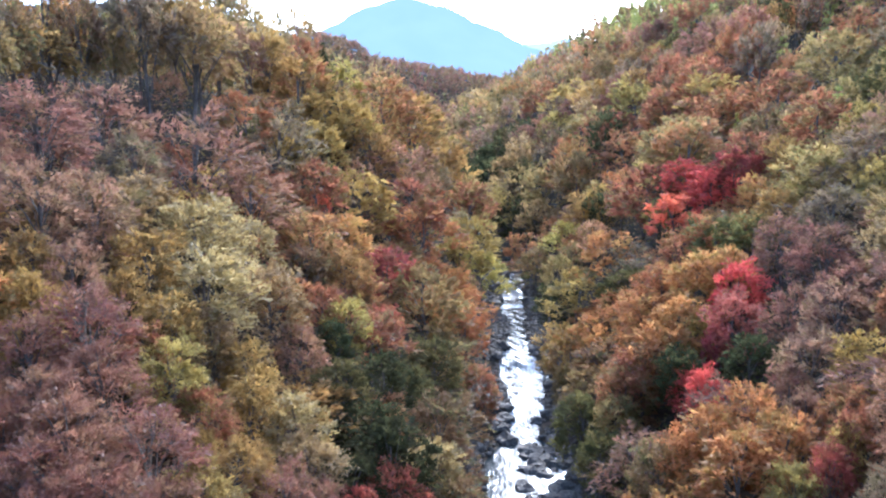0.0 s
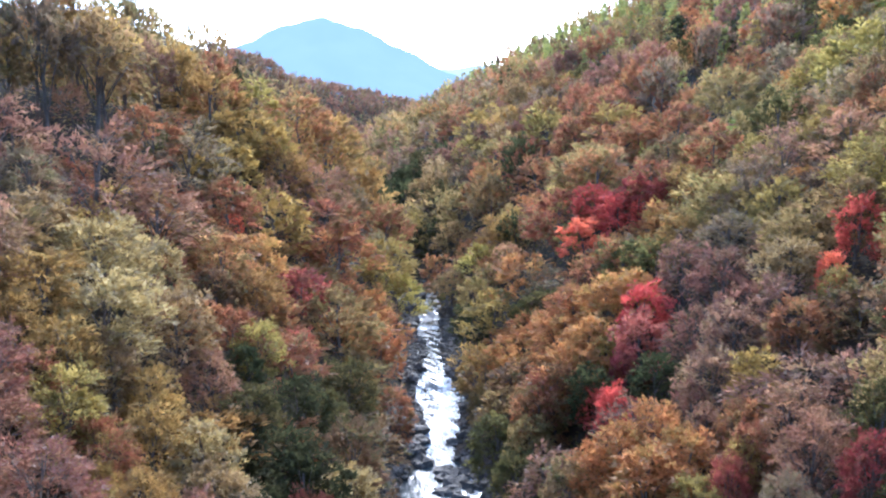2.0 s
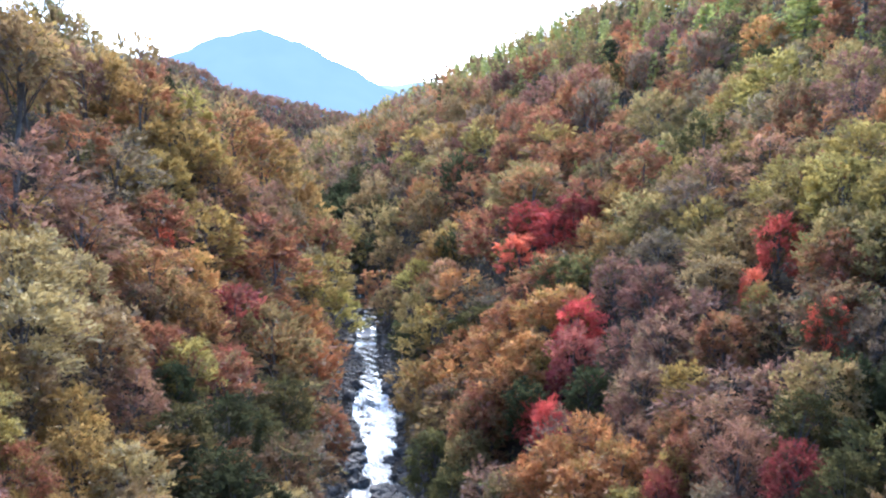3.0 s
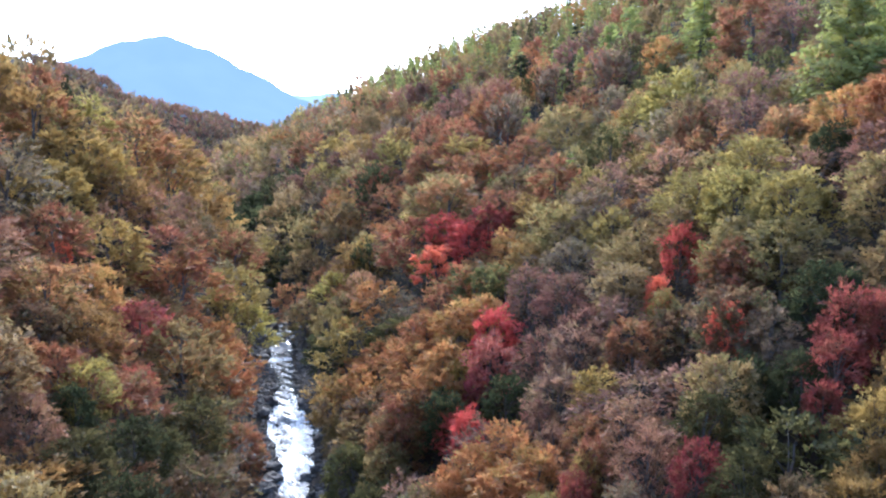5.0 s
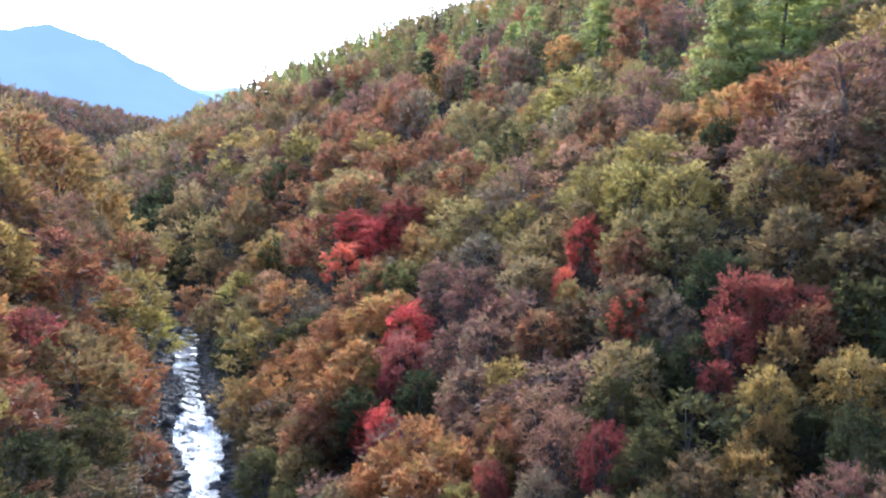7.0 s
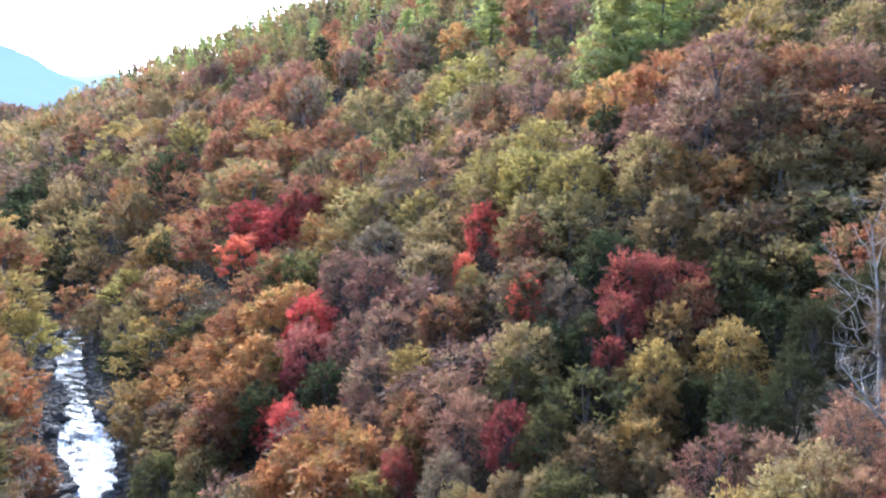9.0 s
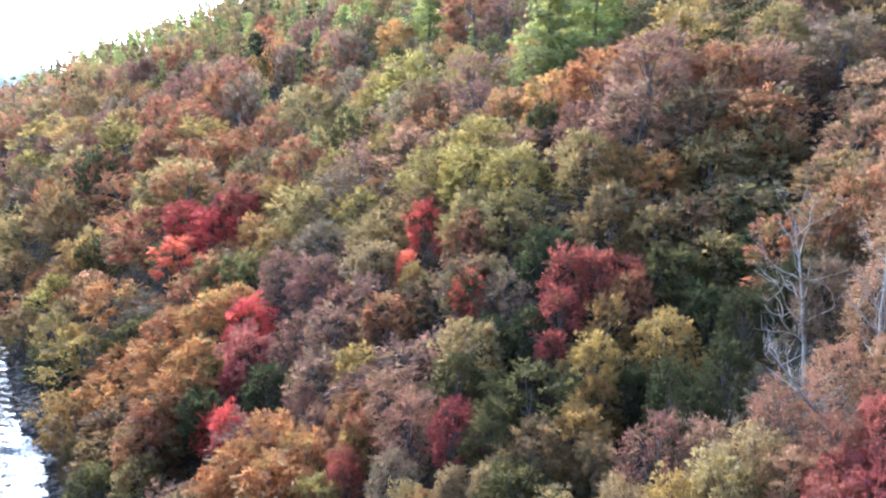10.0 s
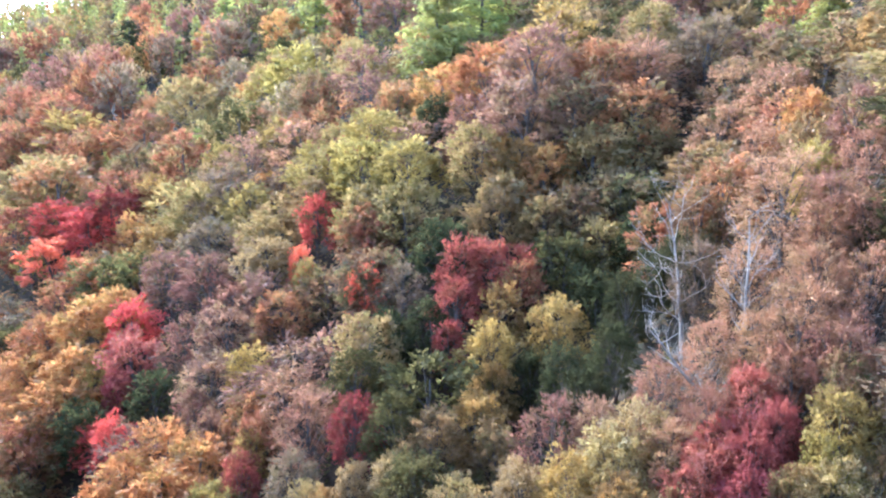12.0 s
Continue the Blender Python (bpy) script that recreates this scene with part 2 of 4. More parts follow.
def unit(v):
    """Vectors at length one."""
    v = np.asarray(v, float)
    return v / (np.linalg.norm(v, axis=-1, keepdims=True) + 1e-9)


def joined(pieces):
    """Corners and faces of several pieces as one."""
    verts, faces, start = [], [], 0
    for v, f in pieces:
        verts.append(v)
        faces.append(f + start)
        start += len(v)
    return np.concatenate(verts), np.concatenate(faces)


def bent(a, b, steps, sag):
    """A line from a to b with a few random bends."""
    k = np.linspace(0, 1, steps)[:, None]
    p = np.asarray(a) * (1 - k) + np.asarray(b) * k
    p[1:-1] += rng.normal(0, sag, (steps - 2, 3))
    return p


def fans(centre, radius, axis, count, leaves, size, narrow, toss, core, rise):
    """The leaves of one lobe of a crown: fan-shaped sprays over its outer side, each spreading outwards and drooping at its tip."""
    d = axis + 1.15 * unit(rng.normal(0, 1, (count, 3)))
    d = unit(d)
    base = centre + d * radius * (1, 1, 1.05) * rng.uniform(core, 1.12, (count, 1))
    run = unit(d * (0.7, 0.7, 0.45) + axis * (0.35, 0.35, 0.1) + (0, 0, rise) + rng.normal(0, 0.34, (count, 3)))
    up = d * 0.7 + (0, 0, 0.4 - 0.35 * rise) + rng.normal(0, 0.7 * toss, (count, 3))
    up = unit(up - run * (up * run).sum(1)[:, None])
    side = np.cross(up, run)
    u = rng.uniform(-0.4, 1, (count, leaves, 1))
    v = rng.uniform(-1, 1, (count, leaves, 1)) * (1 - 0.5 * np.clip(u, 0, 1))
    reach = radius * rng.uniform(0.55, 1.05, (count, 1, 1))
    at = base[:, None] + run[:, None] * u * reach + side[:, None] * v * reach * 0.5 + up[:, None] * rng.normal(0, 0.05 * radius, (count, leaves, 1))
    at = at - np.array((0, 0, 0.22)) * reach * np.clip(u, 0, 1) ** 2
    a = unit(run[:, None] + side[:, None] * v * 0.8 + rng.normal(0, 0.3, (count, leaves, 3)))
    b = unit(np.cross(up[:, None] + rng.normal(0, toss, (count, leaves, 3)), a))
    long = size * rng.uniform(0.65, 1.35, (count, leaves, 1))
    thin = rng.random((count, leaves, 1)) < narrow
    w, long = np.where(thin, 0.12, 0.46) * long, np.where(thin, 1.7, 1.0) * long
    corners = np.stack([at - a * long * 0.6 - b * w, at - a * long * 0.6 + b * w, at + a * long], 2).reshape(-1, 3)
    return corners, np.arange(len(corners)).reshape(-1, 3)


def crown_shape(lobes, count, leaves, size, wide=1.0, tall=1.0, narrow=0.0, limbs=2, bare=0.35, twigs=0, toss=0.42, core=0.5, rise=0.1):
    """A broadleaf crown 1 in radius on a tree 3.2 high: rounded lobes of leaf fans on boughs, with creases between them. Returns the wood and the leaves."""
    top = 3.2
    mid, half = (bare + top) / 2, (top - bare) / 2
    stem = bent((0, 0, -0.15), (rng.normal(0, 0.06), rng.normal(0, 0.06), mid + 0.4 * half), 6 if limbs else 3, 0.03)
    wood = [tube(stem, np.linspace(0.062, 0.02, len(stem)), 6 if limbs else 3)]
    p1, p2, p3 = rng.uniform(0, 6.283, 3)
    parts = []
    for i in range(lobes):
        h = 1 - 1.72 * (i + 0.5) / lobes
        az = i * 2.39996 + p3 + rng.uniform(-0.35, 0.35)
        ring = np.sqrt(1 - h * h) if h > 0 else 1 + 0.25 * h
        edge = (1 + 0.17 * np.sin(2 * az + p1) + 0.12 * np.sin(3 * az + p2)) * rng.uniform(0.86, 1.12)
        d = np.array((ring * np.cos(az), ring * np.sin(az), h))
        size_here = rng.uniform(0.72, 1.3) * 0.40 * (15 / lobes) ** 0.33
        centre = np.array((0, 0, mid - 0.06)) + d * (0.64 * wide * edge, 0.64 * wide * edge, (half - 0.36) * tall * rng.uniform(0.86, 1.06))
        axis = unit(d + np.array((0, 0, 0.4)))
        parts.append(fans(centre, size_here, axis, max(3, round(count * rng.uniform(0.8, 1.2))), leaves, size, narrow, toss, core, rise))
        if limbs and i % limbs == 0:
            start = stem[int(np.clip((centre[2] - 0.75) / (mid + 0.4 * half) * 5, 1, 4))]
            bend = (start + centre) / 2 + (0, 0, 0.10)
            wood.append(tube(np.stack([start, bend, centre, centre + axis * size_here * 0.7]), (0.026, 0.018, 0.010, 0.003), 3))
        for _ in range(twigs):
            tip = centre + unit(axis + rng.normal(0, 0.5, 3)) * size_here * rng.uniform(0.9, 1.35)
            wood.append(tube(np.stack([centre - d * 0.1, (centre + tip) / 2 + rng.normal(0, 0.03, 3), tip]), (0.009, 0.006, 0.002), 3))
    return joined(wood), joined(parts)


def larch_shape(tiers, boughs, leaves, size):
    """A larch 1 in radius and 3.6 high: a straight stem and feathery boughs that rise at their tips, in a ragged cone."""
    wood = [tube(bent((0, 0, -0.15), (0, 0, 3.55), 5, 0.01), np.linspace(0.055, 0.010, 5), 5)]
    parts = []
    for n in range(tiers):
        k = n / tiers
        z = 0.35 + 3.15 * k
        for j in range(boughs):
            az = rng.uniform(0, 6.283)
            r = (1 - k) ** 0.7 * rng.uniform(0.7, 1.15) + 0.05
            out = np.array((np.cos(az), np.sin(az), 0.0))
            m = max(3, int(leaves * (0.25 + r)))
            u = rng.uniform(0.15, 1.0, (m, 1)) ** 0.7
            spot = np.array((0, 0, z)) + out * u * r + np.array((0, 0, 0.16)) * (u - 0.5) * r + rng.normal(0, 0.055, (m, 3)) * (1, 1, 0.8)
            parts.append(sprays(spot, np.tile(out * 0.8 + (0, 0, 0.3), (m, 1)), size, 0.35, 0.3, 0.3))
            if j % 4 == 0 and k < 0.75:
                wood.append(tube(np.stack([np.array((0, 0, z)), out * r * 0.6 + (0, 0, z - 0.03), out * r + (0, 0, z + 0.08 * r)]), (0.012, 0.008, 0.003), 3))
    return joined(wood), joined(parts)


# the ground: one sheet, fine in the gorge and coarse towards the horizon
def sheet_line(*runs):
    return np.unique(np.concatenate([np.arange(a, b, s) for a, b, s in runs]).round(3))


GX = sheet_line((-4600, -500, 200), (-500, -140, 20), (-140, 2, 3), (2, 22, 0.7), (22, 26, 1), (26, 260, 3), (260, 600, 20), (600, 4700, 200))
GY = sheet_line((-4600, -400, 200), (-400, -60, 20), (-60, 60, 2.5), (60, 170, 1.25), (170, 200, 2.5), (200, 560, 8), (560, 1500, 30), (1500, 4800, 200))
gx, gy = np.meshgrid(GX, GY)
gv = np.stack([gx.ravel(), gy.ravel(), land(gx, gy).ravel()], 1)
ni, nj = len(GX), len(GY)
gj, gi = np.meshgrid(np.arange(nj - 1), np.arange(ni - 1), indexing="ij")
corner = (gj * ni + gi).ravel()
tagged(new("ground", mesh_of("ground", gv, np.stack([corner, corner + 1, corner + ni + 1, corner + ni], 1), [SOIL], soft=True)),
       "steep brown forest floor covered with leaf litter", "ground", kind="structure")

# the stream
WY = np.arange(-60, 260, 0.5)
WK = np.linspace(-1, 1, 17)
wy, wk = np.meshgrid(WY, WK, indexing="ij")
half = stream_half(WY) + 0.5
wx = channel_x(wy) + wk * half[:, None]
wz = stream_z(wy) - 0.12 + (0.03 + 0.09 * smooth(80, 86, wy)) * np.sin(wx * 1.9 + wy * 0.8) * np.sin(wy * 0.7) + rng.normal(0, 0.03, wx.shape)
wj, wi = np.meshgrid(np.arange(len(WY) - 1), np.arange(16), indexing="ij")
corner = (wj * 17 + wi).ravel()
stream = mesh_of("water", np.stack([wx.ravel(), wy.ravel(), wz.ravel()], 1), np.stack([corner, corner + 1, corner + 18, corner + 17], 1), [WATER], soft=True)
# the stream runs white in the chute, on its steps and among the rocks of the shelf, part froth, part glare put into the
# colour; the pool is calm but for its inflow
rush_glare = 0.34 * smooth(80, 86, WY) * (1 - smooth(116, 124, WY)) + 0.5 * np.exp(-(((WY - 141) / 2.5) ** 2))
rush_glare = rush_glare[:, None] + (0.22 * smooth(-0.05, 0.3, wk) + 0.26 * np.exp(-(((wk + 0.42) / 0.22) ** 2)) * smooth(70, 75, wy)) * (1 - smooth(79, 84, wy))
rush_glare = rush_glare * (0.78 + 0.22 * np.cos(wk * 2.2))
stream.attributes.new("rush_glare", "FLOAT", "POINT").data.foreach_set("value", rush_glare.ravel())
tagged(new("water", stream),
       "fast mountain stream glittering white over dark rocks", "stream", kind="structure")


# the mountain at the valley's end
def mountain(name, label, mat, dist, crest, base):
    """A broad cone-like massif: crest() gives its height over azimuth, falling towards the viewer with gullies."""
    az = np.radians(np.linspace(-24, 24, 160))
    k = np.linspace(0, 1, 24)
    a, s = np.meshgrid(az, k, indexing="ij")
    gully = 1 + 0.025 * np.sin(a * 95 + 2 * s) * s * (1 - s) * 4
    r = dist - 900 * s * gully
    z = base + (crest(np.degrees(a)) - base) * (1 - s) ** 1.15
    v = np.stack([r * np.sin(a), r * np.cos(a), z], -1).reshape(-1, 3)
    i, j = np.meshgrid(np.arange(159), np.arange(23), indexing="ij")
    c = (i * 24 + j).ravel()
    return tagged(new(name, mesh_of(name, v, np.stack([c, c + 1, c + 25, c + 24], 1), [mat], soft=True)), label, "mountain", kind="structure")


def peak(d):
    """Height of the peak's outline, by degrees from the valley's line."""
    r = d + 2.9
    return 42 + 4100 * np.tan(np.radians(11.3 - 0.53 * np.sqrt(r * r + 8.5) + 0.10 * np.sin(d * 1.7) + 0.04 * np.sin(d * 4.1)))


def side_ridge(d):
    return 42 + 4500 * np.tan(np.radians(np.clip(6.2 - 0.13 * np.abs(d - 9.5), 2, 9) + 0.12 * np.sin(d * 1.3)))


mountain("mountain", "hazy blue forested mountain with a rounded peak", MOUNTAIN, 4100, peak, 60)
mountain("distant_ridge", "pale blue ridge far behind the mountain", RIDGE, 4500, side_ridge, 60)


# trees
def tree_meshes(kind, made):
    wood, leaf = made
    return mesh_of(kind + "_trunk", *wood, [BARK], soft=True), mesh_of(kind + "_crown", *leaf, [LEAVES["olive"]])


HABITS = ((1.0, 1.0), (0.98, 1.05), (1.06, 0.92), (0.94, 1.0))


def broadleaves(kind, lobes, count, leaves, size, limbs, toss=0.42, core=0.5, rise=0.1):
    """Four full crowns and two with thin leaves and more twigs, for trees that are nearly bare."""
    full = [tree_meshes(kind, crown_shape(lobes + k, count, leaves, size, wide, tall, limbs=limbs, toss=toss, core=core, rise=rise)) for k, (wide, tall) in enumerate(HABITS)]
    return full + [tree_meshes(kind, crown_shape(lobes, count, leaves, size, 1.0, tall, 0.55, limbs=1, twigs=3 if leaves > 12 else 1)) for tall in (1.0, 1.06)]


def maples(lobes, count, leaves, size, limbs):
    return [tree_meshes("maple", crown_shape(lobes + k, count, leaves, size, 1.06, 0.9 + 0.1 * k, limbs=limbs, bare=0.8)) for k in range(3)]


FINEST = {"oak": broadleaves("oak", 24, 16, 24, 0.047, 1), "maple": maples(22, 16, 24, 0.047, 1)}
FINE = {"oak": broadleaves("oak", 19, 13, 17, 0.069, 2, 0.36, 0.5, 0.2), "maple": maples(18, 13, 17, 0.069, 2), "larch": [tree_meshes("larch", larch_shape(30, 10, 22, 0.075)) for _ in range(2)]}
TALL = [tree_meshes("oak", crown_shape(11, 14, 13, 0.085, 0.95, 1.0, 0.2, limbs=1, bare=bare, twigs=2)) for bare in (1.6, 1.45, 1.75)]
PLAIN = {"oak": broadleaves("oak", 12, 12, 14, 0.09, 3, 0.26, 0.68, 0.4), "maple": maples(15, 10, 12, 0.10, 3), "larch": [tree_meshes("larch", larch_shape(20, 9, 12, 0.105)) for _ in range(2)]}
LIGHT = {"oak": broadleaves("oak", 9, 12, 10, 0.12, 4, 0.18, 0.78, 0.6), "maple": maples(13, 8, 8, 0.14, 4), "larch": PLAIN["larch"]}
HEIGHT = {"oak": 3.2, "maple": 3.0, "larch": 3.6}
KIND = {"oak": "oak_tree", "maple": "maple_tree", "larch": "larch_tree"}
SAY = {"red": "with bright scarlet autumn leaves", "crimson": "with dark crimson autumn leaves", "rose": "with rosy red autumn leaves", "rust": "with rust-brown autumn leaves", "orange": "with orange autumn leaves",
       "gold": "with golden-yellow autumn leaves", "tan": "with pale straw-coloured leaves", "olive": "with olive and brown fading leaves", "brown": "with dull brown withered leaves",
       "mauve": "with sparse purplish-brown leaves", "russet": "with dusky reddish-brown leaves", "pink": "with dry pinkish-brown leaves", "lime": "with yellow-green turning leaves", "green": "still in green leaf", "dark": "in dark green or shade-toned leaf",
       "grey": "nearly bare with grey-brown twigs", "larch": "with yellow-green needles"}
placed = []


def tree(kind, x, y, height, radius, colour, detail=PLAIN):
    """One tree of the slope: an empty at its foot, a trunk with limbs and a crown of leaf sprays."""
    choice = TALL if detail is TALL else detail[kind]
    sparse = len(choice) > 4 and colour in ("mauve", "grey", "pink", "russet")
    trunk, crown = choice[int(rng.integers(4, 6)) if sparse else int(rng.integers(min(4, len(choice))))]
    root = new("beech_tree" if kind == "oak" and colour in ("tan", "olive", "lime", "gold", "green", "mauve") else KIND[kind])
    root.matrix_world = Matrix.Translation((x, y, float(land(x, y)) - 0.2)) @ pose(0, 0, 0, rng.normal(0, 2.5), rng.normal(0, 2.5), rng.uniform(0, 360)) @ Matrix.Diagonal((radius, radius, height / HEIGHT[kind], 1))
    tagged(root, kind.replace("oak", "broadleaf").capitalize() + " tree " + SAY[colour] + " on a steep slope", "tree", "trees on the gorge slopes")
    part("trunk", trunk, root)
    top = part("crown", crown, root)
    top.material_slots[0].link = "OBJECT"
    top.material_slots[0].material = LEAVES[colour]
    placed.append((x, y, radius, colour, kind))
    return root


tree("oak", 31.9, 5.0, 6.9, 1.6, "tan", FINEST)
tree("maple", 31.5, 8.4, 6.6, 1.4, "rose", FINEST)
tree("oak", 30.3, 12.2, 6.9, 1.5, "tan", FINEST)
tree("oak", 32.0, 6.9, 6.5, 1.3, "olive", FINEST)
tree("oak", 32.8, 3.6, 6.1, 1.1, "brown", FINEST)
tree("oak", 29.8, 14.1, 7.5, 1.9, "gold", FINEST)
tree("maple", 31.5, 10.7, 7.1, 1.7, "rose", FINEST)
tree("oak", 32.8, 5.7, 6.9, 1.5, "lime", FINEST)
tree("maple", 33.0, 8.9, 7.0, 1.6, "rose", FINEST)
tree("oak", 34.0, 5.2, 7.2, 1.7, "lime", FINEST)
tree("oak", 34.2, 3.9, 6.2, 1.1, "lime", FINEST)
tree("maple", 33.2, 11.1, 6.6, 1.4, "rose", FINEST)
tree("oak", 30.6, 17.1, 7.6, 2.0, "gold", FINEST)
tree("oak", 31.6, 15.3, 7.9, 2.1, "tan", FINEST)
tree("maple", 34.3, 7.8, 6.0, 1.0, "rose", FINEST)
tree("oak", 32.9, 12.7, 7.2, 1.7, "pink", FINEST)
tree("oak", 35.6, 5.3, 6.9, 1.5, "brown", FINEST)
tree("oak", 33.2, 14.2, 7.7, 2.0, "tan", FINEST)
tree("oak", 34.5, 11.5, 6.9, 1.5, "pink", FINEST)
tree("oak", 27.7, 23.6, 8.1, 2.2, "olive", FINEST)
tree("oak", 36.1, 4.6, 6.6, 1.4, "pink", FINEST)
tree("maple", 35.2, 9.6, 6.5, 1.3, "rose", FINEST)
tree("oak", 30.3, 20.3, 7.2, 1.7, "tan", FINEST)
tree("oak", 35.9, 8.0, 7.2, 1.7, "pink", FINEST)
tree("oak", 36.7, 5.8, 7.2, 1.7, "pink", FINEST)
tree("oak", -21.0, 31.3, 8.1, 2.2, "russet", FINEST)
tree("oak", 34.0, 17.3, 7.0, 1.6, "mauve", FINEST)
tree("oak", -16.8, 34.3, 8.6, 2.5, "russet", FINEST)
tree("oak", -19.0, 33.4, 9.5, 3.0, "russet", FINEST)
tree("oak", 35.7, 14.8, 7.1, 1.6, "pink", FINEST)
tree("oak", 37.6, 9.9, 7.0, 1.6, "pink", FINEST)
tree("oak", 38.0, 8.2, 7.7, 2.0, "pink", FINEST)
tree("oak", 33.7, 20.4, 7.9, 2.1, "mauve", FINEST)
tree("oak", 37.4, 12.4, 7.2, 1.7, "pink", FINEST)
tree("oak", -22.3, 32.9, 8.7, 2.6, "russet", FINEST)
tree("oak", 29.4, 27.3, 8.2, 2.3, "green", FINEST)
tree("oak", 40.0, 5.6, 6.9, 1.6, "pink", FINEST)
tree("oak", 40.1, 7.9, 7.4, 1.8, "pink", FINEST)
tree("oak", -15.8, 37.9, 8.3, 2.4, "lime", FINEST)
tree("oak", 36.4, 19.6, 6.8, 1.5, "dark", FINEST)
tree("oak", 25.4, 33.1, 7.1, 1.6, "gold", FINEST)
tree("oak", -18.6, 37.5, 9.6, 3.1, "russet", FINEST)
tree("oak", -21.9, 35.8, 9.6, 3.1, "russet", FINEST)
tree("oak", 29.3, 30.3, 6.8, 1.5, "tan", FINEST)
tree("oak", 33.9, 25.2, 6.9, 1.5, "brown", FINEST)
tree("oak", 25.2, 34.2, 7.5, 1.9, "olive", FINEST)
tree("oak", 41.2, 11.7, 7.5, 1.9, "pink", FINEST)
tree("oak", 28.0, 32.7, 6.5, 1.3, "tan", FINEST)
tree("oak", -25.0, 35.2, 7.7, 2.0, "russet", FINEST)
tree("oak", 42.9, 6.1, 7.0, 1.6, "pink", FINEST)
tree("oak", 42.7, 8.3, 7.1, 1.7, "pink", FINEST)
tree("oak", -12.0, 41.8, 8.5, 2.5, "russet", FINEST)
tree("oak", 32.2, 29.3, 8.3, 2.3, "olive", FINEST)
tree("oak", 39.2, 19.2, 6.9, 1.5, "dark", FINEST)
tree("oak", 43.9, 8.1, 7.6, 2.0, "pink", FINEST)
tree("oak", -24.7, 37.6, 8.5, 2.5, "russet", FINEST)
tree("oak", 38.9, 22.7, 7.3, 1.8, "dark", FINEST)
tree("oak", 35.7, 27.9, 7.8, 2.0, "gold", FINEST)
tree("oak", -9.6, 44.3, 8.2, 2.3, "russet", FINEST)
tree("oak", 26.5, 37.0, 7.4, 1.8, "grey", FINEST)
tree("oak", 32.1, 32.4, 8.0, 2.1, "green", FINEST)
tree("oak", -14.7, 43.4, 8.4, 2.4, "gold", FINEST)
tree("oak", 43.4, 15.5, 6.9, 1.5, "grey", FINEST)
tree("oak", 45.1, 10.8, 8.9, 2.7, "pink", FINEST)
tree("maple", 30.7, 35.2, 7.3, 1.8, "crimson", FINEST)
tree("oak", -22.6, 41.7, 9.5, 3.0, "russet", FINEST)
tree("oak", 47.0, 7.1, 7.4, 1.8, "pink", FINEST)
tree("oak", -17.6, 44.2, 6.0, 1.0, "gold", FINEST)
tree("maple", -7.3, 47.2, 7.5, 1.9, "crimson", FINEST)
tree("oak", 38.9, 28.4, 7.2, 1.7, "gold", FINEST)
tree("oak", 44.2, 20.8, 7.1, 1.7, "dark", FINEST)
tree("oak", 45.6, 17.8, 7.0, 1.6, "dark", FINEST)
tree("oak", -27.1, 40.9, 8.3, 2.3, "russet", FINEST)
tree("oak", 41.0, 26.9, 7.0, 1.6, "dark", FINEST)
tree("oak", -11.2, 47.8, 9.0, 2.7, "tan", FINEST)
tree("oak", 23.8, 42.9, 7.5, 1.9, "lime", FINEST)
tree("oak", 48.2, 10.2, 7.2, 1.7, "lime", FINEST)
tree("oak", -18.0, 46.1, 7.9, 2.1, "rust", FINEST)
tree("oak", 29.9, 39.6, 8.2, 2.3, "pink", FINEST)
tree("maple", 25.6, 42.6, 6.8, 1.5, "crimson", FINEST)
tree("oak", 46.1, 20.0, 6.9, 1.5, "dark", FINEST)
tree("oak", -8.2, 49.8, 9.0, 2.7, "dark", FINEST)
tree("maple", 40.4, 30.5, 7.8, 2.1, "gold", FINEST)
tree("oak", -20.3, 46.5, 9.1, 2.8, "lime", FINEST)
tree("oak", 48.2, 17.3, 7.9, 2.1, "brown", FINEST)
tree("maple", 43.7, 26.8, 8.2, 2.4, "gold", FINEST)
tree("oak", 33.8, 38.9, 8.1, 2.3, "green", FINEST)
tree("oak", -25.4, 45.3, 9.8, 3.2, "russet", FINEST)
tree("oak", 21.9, 47.5, 10.4, 3.6, "orange", FINE)
tree("maple", -5.1, 52.0, 8.4, 2.5, "crimson", FINE)
tree("oak", 27.5, 44.7, 6.7, 1.4, "gold", FINE)
tree("oak", 51.8, 8.6, 7.7, 2.0, "mauve", FINE)
tree("oak", 28.4, 44.2, 6.9, 1.5, "rust", FINE)
tree("maple", 40.2, 33.9, 6.5, 1.3, "crimson", FINE)
tree("oak", -16.1, 50.2, 8.2, 2.3, "gold", FINE)
tree("oak", 51.5, 11.3, 7.6, 1.9, "olive", FINE)
tree("oak", -12.8, 51.3, 9.2, 2.8, "tan", FINE)
tree("oak", -23.1, 47.8, 7.9, 2.1, "rust", FINE)
tree("oak", 50.4, 16.7, 9.0, 2.7, "rust", FINE)
tree("oak", 36.2, 39.6, 9.1, 2.8, "olive", FINE)
tree("oak", -29.3, 45.0, 8.3, 2.3, "gold", FINE)
tree("oak", 24.6, 48.0, 8.9, 2.7, "orange", FINE)
tree("maple", 43.6, 31.8, 7.3, 1.8, "gold", FINE)
tree("oak", 48.0, 25.3, 7.7, 2.0, "dark", FINE)
tree("oak", 40.6, 36.6, 7.6, 2.0, "dark", FINE)
tree("oak", 31.6, 44.8, 8.5, 2.5, "pink", FINE)
tree("oak", -5.7, 55.1, 10.8, 3.8, "dark", FINE)
tree("maple", 42.7, 35.9, 7.4, 1.9, "crimson", FINE)
tree("oak", 39.2, 39.9, 7.4, 1.8, "dark", FINE)
